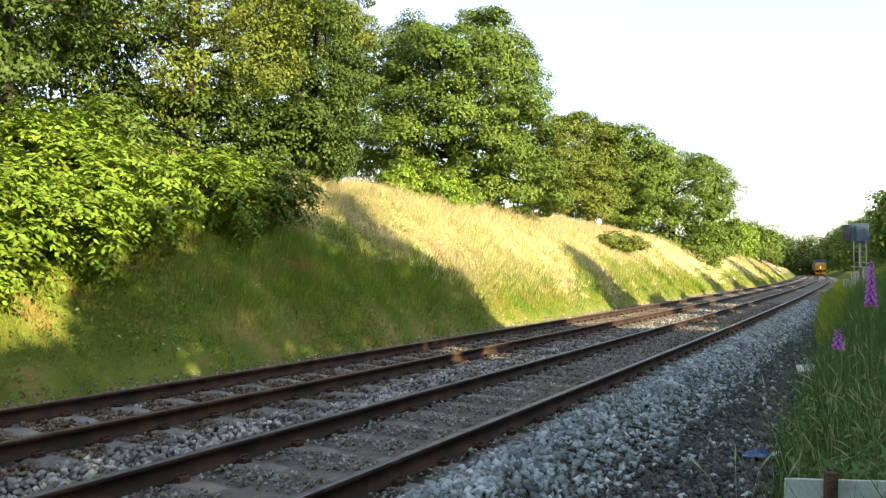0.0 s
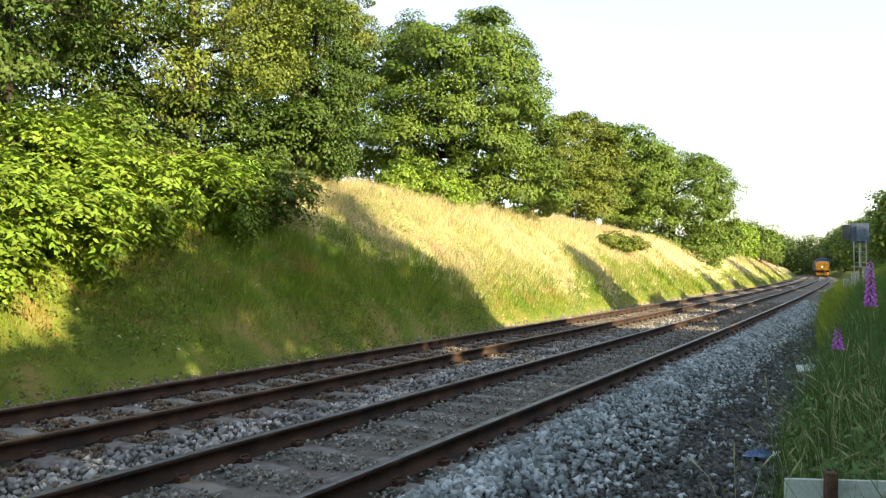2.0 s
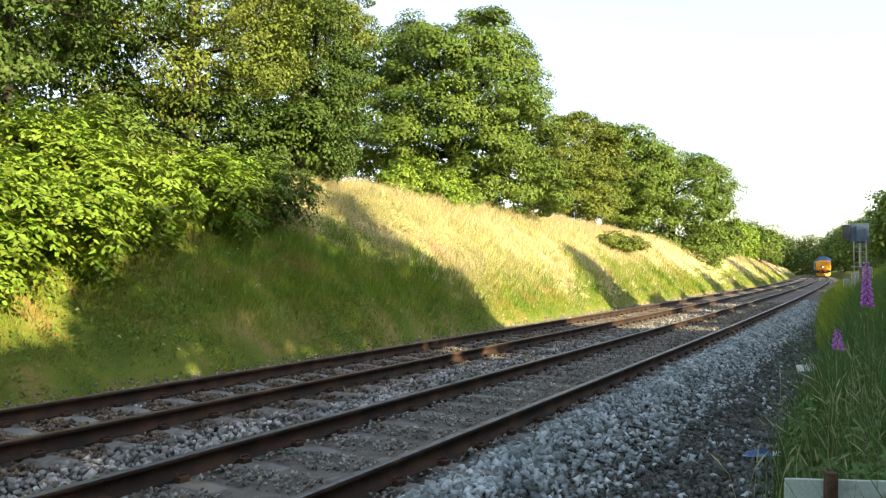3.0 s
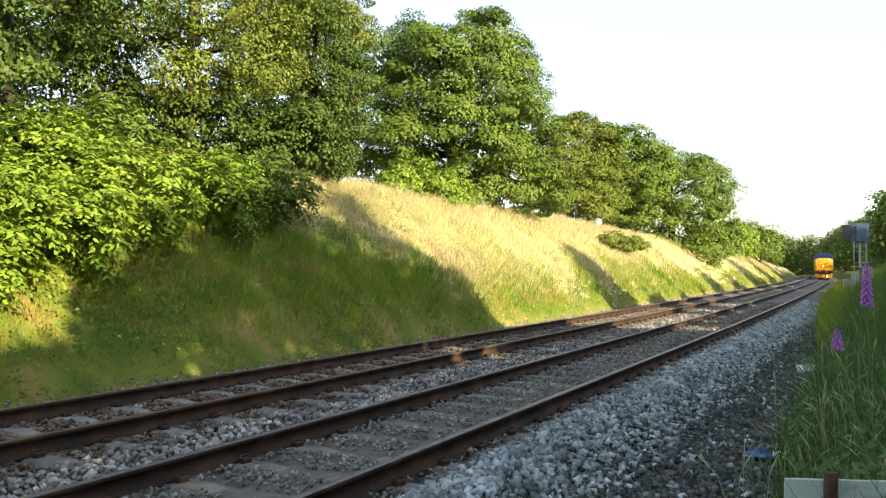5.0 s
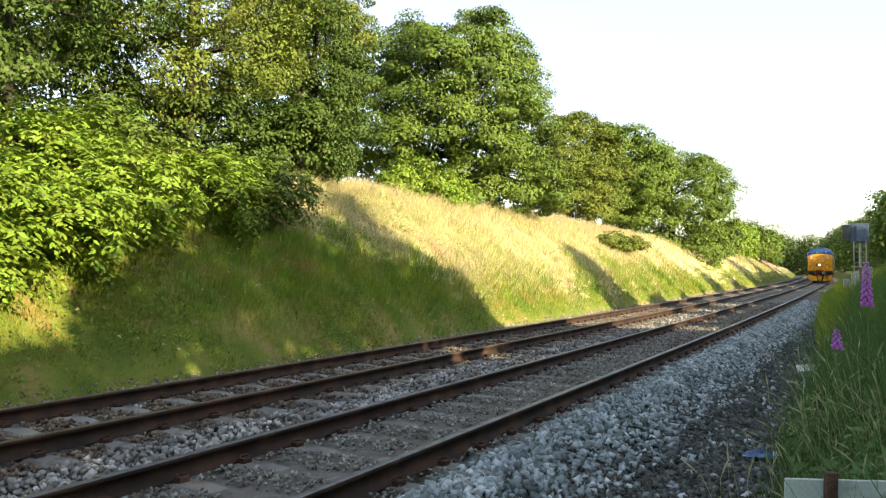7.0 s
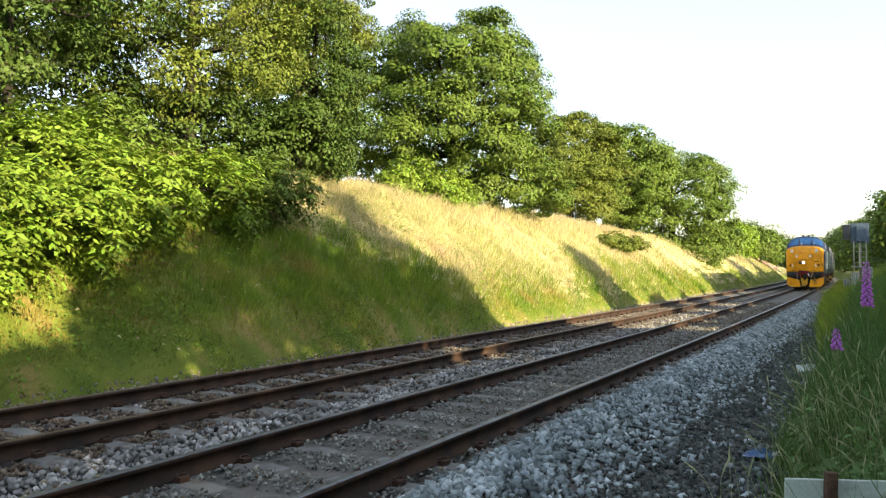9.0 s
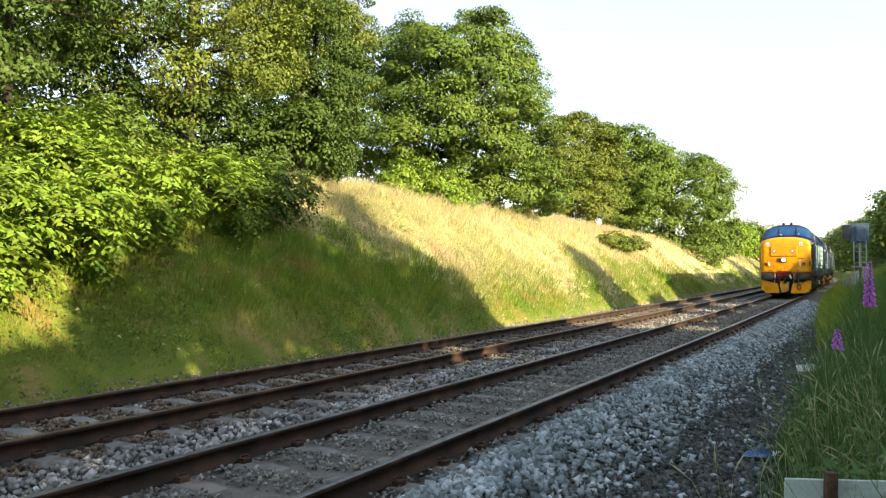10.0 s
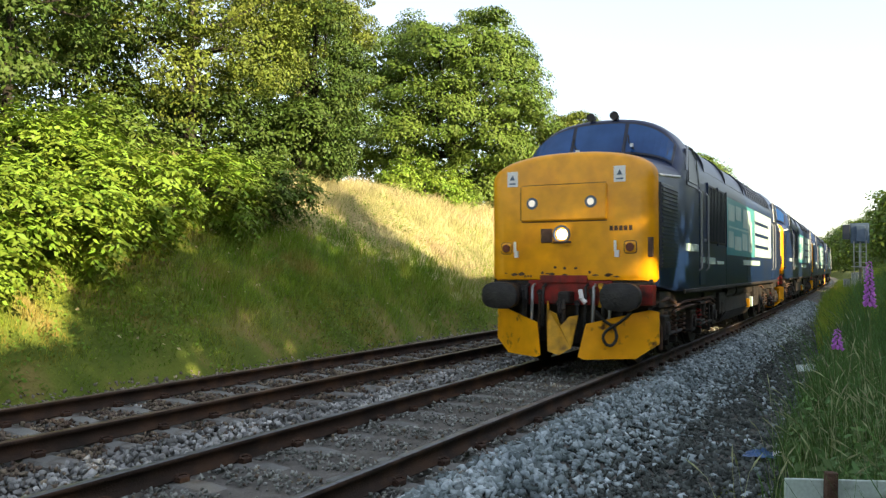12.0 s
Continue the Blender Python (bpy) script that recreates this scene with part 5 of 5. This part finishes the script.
    for base in (2.95, LENGTH - 1.1 - 2.95):
        for sx in (-1, 1):
            s = Shape()
            x0, x1 = min(sx * 1.02, sx * 1.14), max(sx * 1.02, sx * 1.14)
            s.prism([(base - 2.5, 0.62), (base - 2.4, 0.84), (base + 2.4, 0.84), (base + 2.5, 0.62), (base + 2.1, 0.50), (base + 1.2, 0.60), (base - 1.2, 0.60), (base - 2.1, 0.50)], "x", x0, x1)
            part("bogie_frame", s, M_BLACK, t)
            for d in (-2.06, 0.0, 2.06):
                s = Shape()
                s.box(min(sx * 1.0, sx * 1.24), max(sx * 1.0, sx * 1.24), base + d - 0.17, base + d + 0.17, 0.38, 0.76, 0.03), s.tube((sx * 1.2, base + d, 0.56), (sx * 1.28, base + d, 0.56), 0.12, 0.10, 12)
                part("axle_box", s, M_BLACK, t)
            for d in (-1.35, -0.7, 0.7, 1.35):
                s = Shape()
                pts = []
                for i in range(33):
                    a = i * 0.9
                    pts.append((sx * 1.16 + 0.07 * math.cos(a), base + d + 0.07 * math.sin(a), 0.40 + 0.011 * i))
                s.path(pts, 0.016, 5)
                part("coil_spring", s, M_POST if d != 0.7 else M_RED, t)
            s = Shape()
            s.tube((sx * 1.18, base + 1.0, 0.62), (sx * 1.18, base + 1.0, 1.02), 0.07, 0.07, 10)
            part("damper", s, M_BLACK, t)
            s = Shape()
            s.path([(sx * 1.20, base - 2.3, 0.26), (sx * 1.20, base - 2.3, 0.55), (sx * 1.12, base - 2.3, 0.8)], 0.03, 6), s.path([(sx * 1.15, base - 2.4, 0.95), (sx * 1.22, base - 1.9, 1.0), (sx * 1.2, base - 1.3, 0.92)], 0.03, 6)
            part("sand_pipe", s, M_POST, t)
        for d in (-1.15, 1.0):
            part("traction_motor", Shape().box(-0.62, 0.62, base + d - 0.85, base + d + 0.85, 0.22, 0.9, 0.06), M_BLACK, t)
        for d in (-2.06, 0.0, 2.06):
            s = Shape()
            for sx in (-1, 1):
                s.tube((sx * 0.69, 0, 0), (sx * 0.82, 0, 0), 0.57, 0.555, 28), s.tube((sx * 0.68, 0, 0), (sx * 0.72, 0, 0), 0.60, 0.60, 28), s.tube((sx * 0.80, 0, 0), (sx * 0.90, 0, 0), 0.16, 0.14, 10)
                for i in range(3):
                    a = i * 2 * math.pi / 3
                    s.tube((sx * 0.83, 0.35 * math.cos(a), 0.35 * math.sin(a)), (sx * 0.835, 0.35 * math.cos(a), 0.35 * math.sin(a)), 0.07, 0.07, 8)
            s.tube((-0.7, 0, 0), (0.7, 0, 0), 0.09, 0.09, 10)
            wheels.append((part("wheelset", s, M_BLACK, t, "dark worn steel wheelset", False, pose(0, base + d, 0.57)), base + d))
    s = Shape()
    s.prism([(-1.15, 0.95), (-1.22, 0.55), (-1.05, 0.32), (1.05, 0.32), (1.22, 0.55), (1.15, 0.95)], "y", 6.6, 10.9)
    part("fuel_tank", s, M_BLACK, t, "grimy fuel tank")
    s = Shape()
    s.box(-1.2, 1.2, 0.6, LENGTH - 1.7, 0.86, 1.12, 0.02)
    part("underframe", s, M_BLACK, t)
    for y, h, m in ((5.75, 0.8, M_BLACK), (9.9, 0.72, M_YELLOW), (10.5, 0.75, M_CREAM), (11.1, 0.85, M_BLACK)):
        s = Shape()
        s.box(1.18, 1.27, y, y + 0.14, 0.50, h, 0.02)
        part("filler_cap", s, m, t)
    return t, wheels


SPEED, FRONT_END = 17.996, 11.39      # metres a second; the nose's place along the line at the end
loco, loco_wheels = build_locomotive()


def loco_pose(t, behind):
    s = FRONT_END + SPEED * (12.0 - t) + behind
    a, b = line(s + 2.95), line(s + LENGTH - 4.05)
    x0, y0, x1, y1 = float(a[0]), float(a[1]), float(b[0]), float(b[1])
    d = math.hypot(x1 - x0, y1 - y0)
    ux, uy = (x1 - x0) / d, (y1 - y0) / d
    return pose(x0 - ux * 2.95, y0 - uy * 2.95, 0.0, 0, 0, math.degrees(math.atan2(-ux, uy)))


vehicles = [(loco, 0.0)]
for i in range(1, 4):
    vehicles.append((copy_thing(loco, loco_pose(0, i * LENGTH)), i * LENGTH))


# ---------------------------------------------------------------- lineside things
def build_signal():
    x, y, th = line(55.5, 3.62)
    t = thing("railway_signal", "grey colour-light railway signal seen from behind", "signal", at=pose(float(x), float(y), -0.42))
    s = Shape()
    s.tube((0, 0, -0.2), (0, 0, 3.7), 0.075, 0.07, 12)
    part("post", s, M_GALV, t)
    for dx in (-0.33, 0.33):
        part("ladder_rail", Shape().tube((dx, -0.35, -0.1), (dx, -0.3, 3.6), 0.03, 0.03, 8), M_GALV, t)
    for i in range(10):
        part("rung", Shape().tube((-0.33, -0.34, 0.3 + i * 0.33), (0.33, -0.34, 0.3 + i * 0.33), 0.014, 0.014, 6), M_GALV, t)
    part("backboard", Shape().box(-0.52, 0.52, -0.05, 0.0, 3.45, 4.70, 0.05), M_GREY, t, "grey rounded backboard")
    part("signal_head", Shape().box(-0.20, 0.30, -0.30, -0.05, 3.55, 4.55, 0.04), M_GREY, t)
    part("side_box", Shape().box(-0.95, -0.54, -0.22, 0.05, 3.7, 4.6, 0.03), M_NAVYDARK, t)
    part("platform", Shape().box(-0.5, 0.5, -0.6, 0.1, 2.0, 2.06, 0.01), M_GALV, t)
    return t


build_signal()


def build_cabinet(s, off, w, d, h):
    x, y, th = line(s, off)
    t = thing("equipment_cabinet", "pale grey lineside equipment cabinet on a concrete base", "cabinet", "lineside cabinets", at=pose(float(x), float(y), float(ground_z(x, y)), 0, 0, 4))
    part("base", Shape().box(-w / 2 - 0.06, w / 2 + 0.06, -d / 2 - 0.06, d / 2 + 0.06, -0.2, 0.10, 0.01), M_TROUGH, t)
    part("case", Shape().box(-w / 2, w / 2, -d / 2, d / 2, 0.10, h, 0.015), M_WHITE, t)
    part("lid", Shape().box(-w / 2 - 0.03, w / 2 + 0.03, -d / 2 - 0.04, d / 2 + 0.04, h, h + 0.05, 0.01), M_GALV, t)
    for k in (-1, 1):
        part("door", Shape().box(k * w / 4 - w / 4 + 0.02, k * w / 4 + w / 4 - 0.02, -d / 2 - 0.015, -d / 2 + 0.01, 0.16, h - 0.05, 0.005), M_GALV, t)


build_cabinet(72, 3.3, 0.5, 0.4, 1.55)
build_cabinet(64, 4.1, 0.6, 0.4, 1.5)
build_cabinet(74, 2.7, 0.5, 0.4, 1.2)


def build_trough():
    """A row of concrete cable troughs beside the path, some lids sunk or askew."""
    t = thing("cable_trough", "sunken concrete cable trough lids beside the path", "cable trough", kind="structure")
    lid = Shape().box(-0.19, 0.19, -0.485, 0.485, -0.05, 0.0, 0.012).mesh("trough_lid", M_TROUGH)
    for s in (8.7, 9.7, 10.7, 11.7, 14.2, 15.2, 18.4, 19.4, 24.4):
        x, y, th = line(s, 2.93)
        ob = new("trough_lid", lid)
        ob.parent = t
        ob.matrix_basis = pose(float(x), float(y), -0.462 + random.uniform(-0.015, 0.008), random.uniform(-1.5, 1.5), random.uniform(-3, 3), math.degrees(float(th)) + random.uniform(-2, 2))


build_trough()


def build_block():
    x, y, th = line(16.0, 2.92)
    t = thing("concrete_block", "broken pale concrete block lying at the edge of the grass", "block", at=pose(float(x), float(y), -0.47, 4, -6, 8))
    part("slab", Shape().box(-0.19, 0.19, -0.34, 0.34, -0.06, 0.13, 0.02), M_TROUGH, t)
    part("top", Shape().box(-0.17, 0.17, -0.31, 0.31, 0.132, 0.15, 0.008), M_BOARD, t, "pale worn top face")


build_block()


def build_sign():
    t = thing("marker_board", "low pale green board on a rusty iron post", "board", at=pose(-0.20, 4.62, 0.215, 0, 1.5, 28))
    part("board", Shape().box(-0.26, 0.55, 0.0, 0.02, -0.45, 0.15, 0.006), M_BOARD, t)
    part("post", Shape().box(-0.068, -0.012, -0.05, 0.0, -0.70, 0.195, 0.006), M_POST, t, "rusty iron post")


build_sign()


def build_litter():
    rng = np.random.default_rng(8)
    x, y, _ = line(8.7, 2.97)
    t = thing("plastic_bag", "crumpled blue plastic bag with white corner", "litter", at=pose(float(x), float(y), -0.43))
    vs, fs = [], []
    n = 9
    for i in range(n):
        for j in range(n):
            u, w = (i / (n - 1) - 0.5), (j / (n - 1) - 0.5)
            vs.append((u * 0.30 + rng.normal(0, 0.012), w * 0.24 + rng.normal(0, 0.012), 0.01 + 0.13 * rng.random() * (1 - 2 * max(abs(u), abs(w)))))
    for i in range(n - 1):
        for j in range(n - 1):
            fs.append((i * n + j, (i + 1) * n + j, (i + 1) * n + j + 1, i * n + j + 1))
    part("bag", Shape().add(vs, fs), M_BAG, t)
    part("label", Shape().box(0.12, 0.21, -0.10, -0.03, 0.03, 0.075, 0.01), M_WHITE, t, "white corner")


build_litter()


def foxglove(at, stem, spike, seed):
    rng = np.random.default_rng(seed)
    z0 = float(ground_z(np.array(at[0]), np.array(at[1])))
    t = thing("foxglove", "flowering purple foxglove standing in long grass", "flower", "foxgloves", at=pose(at[0], at[1], z0))
    part("stem", Shape().path([(0, 0, -0.05), (0.01, 0, stem * 0.5), (0, 0.01, stem), (0.01, 0, stem + spike)], 0.006, 6), M_STEM, t)
    bell = Shape()
    bell.tube((0, 0, 0), (0, 0, 0.5), 0.14, 0.30, 8), bell.tube((0, 0, 0.5), (0, 0, 1.5), 0.30, 0.44, 8, False)
    bell_mesh = bell.mesh("bell_flower", M_FOX)
    count = int(spike * 150)
    for i in range(count):
        f = i / count
        a = i * 2.4
        r = 0.029 * (1.15 - 0.70 * f)
        d = Vector((math.cos(a), math.sin(a), -0.65)).normalized()
        ob = new("bell_flower", bell_mesh)
        ob.parent = t
        ob.matrix_basis = Matrix.Translation((math.cos(a) * 0.008, math.sin(a) * 0.008, stem + spike * f)) @ d.to_track_quat("Z", "Y").to_matrix().to_4x4() @ Matrix.Scale(r, 4)
    lv = Shape()
    for i in range(7):
        a = i * 2.1
        z = 0.1 + stem * 0.1 * i
        c, s = math.cos(a), math.sin(a)
        lv.add([(0, 0, z), (c * 0.09 - s * 0.03, s * 0.09 + c * 0.03, z + 0.05), (c * 0.2, s * 0.2, z + 0.01), (c * 0.09 + s * 0.03, s * 0.09 - c * 0.03, z + 0.05)], [(0, 1, 2, 3)])
    tagged(part("leaves", lv, M_LUSH, t), kind="stuff")
    return t


FOX = [foxglove((-0.06, 7.57), 1.47, 0.36, 1), foxglove((-0.31, 7.8), 1.14, 0.17, 2)]


def tall_grass(at, count, seed, height=0.95):
    """A clump of flowering grass: thin stalks with feathery seed heads and some long blades."""
    rng = np.random.default_rng(seed)
    z0 = float(ground_z(np.array(at[0]), np.array(at[1])))
    t = thing("tall_grass", "clump of tall flowering grass swaying in the breeze", "grass", "verge grass clumps", at=pose(at[0], at[1], z0))
    st, hd = Shape(), Shape()
    for i in range(count):
        x, y = rng.normal(0, 0.14, 2)
        h = height * rng.uniform(0.6, 1.1)
        lx, ly = rng.normal(-0.03, 0.11), rng.normal(0.02, 0.10)
        p = [Vector((x, y, -0.04)), Vector((x + lx * 0.3, y + ly * 0.3, h * 0.5)), Vector((x + lx * 0.6, y + ly * 0.6, h * 0.8)), Vector((x + lx * 0.85, y + ly * 0.85, h * 0.97)), Vector((x + lx * 1.25, y + ly * 1.2, h * 1.06))]
        for a, b in zip(p[:-1], p[1:]):
            st.tube(a, b, 0.0019, 0.0014, 3, False)
        d = (p[4] - p[3]).normalized()
        hd.tube(p[4] - d * 0.07, p[4] - d * 0.03, 0.002, 0.006, 5), hd.tube(p[4] - d * 0.03, p[4] + d * 0.05 - Vector((0, 0, 0.012)), 0.006, 0.001, 5)
    part("stalks", st, M_SEED, t)
    part("seed_heads", hd, M_SEED, t, "pale feathery seed heads")
    return t


SPOTS = [(-0.20, 5.8, 0.5, 13), (-0.05, 5.2, 0.6, 13), (-0.05, 5.5, 0.9, 15), (-0.32, 6.4, 0.85, 15), (-0.12, 6.2, 1.0, 15), (-0.60, 7.2, 0.7, 13), (-0.35, 8.4, 0.95, 15), (-0.55, 10.0, 0.9, 15), (-0.3, 12.0, 1.1, 13), (0.08, 5.0, 0.9, 13),
         (-0.6, 14.0, 1.0, 13), (-0.05, 9.5, 1.1, 13), (-0.50, 5.3, 0.85, 6), (-0.66, 4.25, 0.92, 3), (-0.55, 4.5, 0.85, 4), (-0.40, 6.0, 0.75, 14), (-0.48, 6.8, 0.85, 15), (-0.30, 7.1, 1.05, 15), (-0.58, 7.9, 0.8, 14), (-0.20, 5.1, 0.75, 12),
         (-0.15, 6.7, 1.1, 14), (-0.70, 8.8, 0.75, 14), (-0.45, 9.2, 1.0, 14), (-0.75, 11.2, 0.9, 14), (0.02, 6.0, 1.15, 14)]
CLUMPS = [tall_grass((x + 0.12, y), max(3, int(count * 0.7)), 300 + i, h) for i, (x, y, h, count) in enumerate(SPOTS)]


def build_bare_patch():
    """A patch of bare reddish earth on the far bank."""
    ss, ns = np.linspace(147, 169, 23), np.linspace(-11.3, -8.0, 11)
    vs, fs = [], []
    for s in ss:
        for n in ns:
            x, y, _ = line(s + 0.8 * math.sin(n * 3), n + 0.2 * math.sin(s * 1.7))
            vs.append((float(x), float(y), float(ground_z(x, y)) + 0.24 + 0.08 * math.sin(s * 2.1 + n * 3)))
    for i in range(len(ss) - 1):
        for j in range(len(ns) - 1):
            k = i * len(ns) + j
            fs.append((k, k + 1, k + 1 + len(ns), k + len(ns)))
    tagged(new("bare_earth", mesh_of("bare_earth", vs, fs, M_PINK, True)), "patch of bare reddish earth on the bank", "earth", kind="structure")


build_bare_patch()


def motions():
    steps = [0.5 * i for i in range(25)]
    for ob, behind in vehicles:
        walk(ob, [(t, loco_pose(t, behind)) for t in steps])
    turn = SPEED / 0.57 / 30
    for ob, y in loco_wheels:
        walk(ob, [(f / 30, pose(0, y, 0.57, -math.degrees((f * turn) % (2 * math.pi)))) for f in range(361)])
    for i, ob in enumerate(SWAYING + [OAK]):
        m = ob.matrix_basis.copy()
        k = 0.22 if ob is OAK else 0.7
        walk(ob, [(t, m @ pose(0, 0, 0, k * math.sin(1.7 * t + i * 1.3), k * math.sin(2.1 * t + i * 2.1), 0)) for t in steps])
    # a gust bends the verge grass towards the line, then dies away
    gust_t = [0, 1, 3, 4.8, 5.5, 6.5, 8, 9, 9.5, 10, 10.5, 11, 12]
    gust_a = [1, 2, -2, 1, 9, 12, 10, 11, 13, 8, 6, 3, 0]
    for i, ob in enumerate(CLUMPS + FOX):
        m = ob.matrix_basis.copy()
        k = 0.2 if ob in FOX else 1.0
        bend = 0.0 if ob in FOX else 0.8 + 0.35 * math.sin(i * 2.7)
        rows = []
        for t in [0.25 * j for j in range(49)]:
            lean = bend * float(np.interp(t, gust_t, gust_a))
            rows.append((t, m @ pose(0, 0, 0, k * 2.5 * math.sin(2.3 * t + i * 1.7), k * (3.0 * math.sin(3.1 * t + i * 2.3) + 1.5 * math.sin(6.1 * t + i)) - lean, 0)))
        walk(ob, rows)


motions()
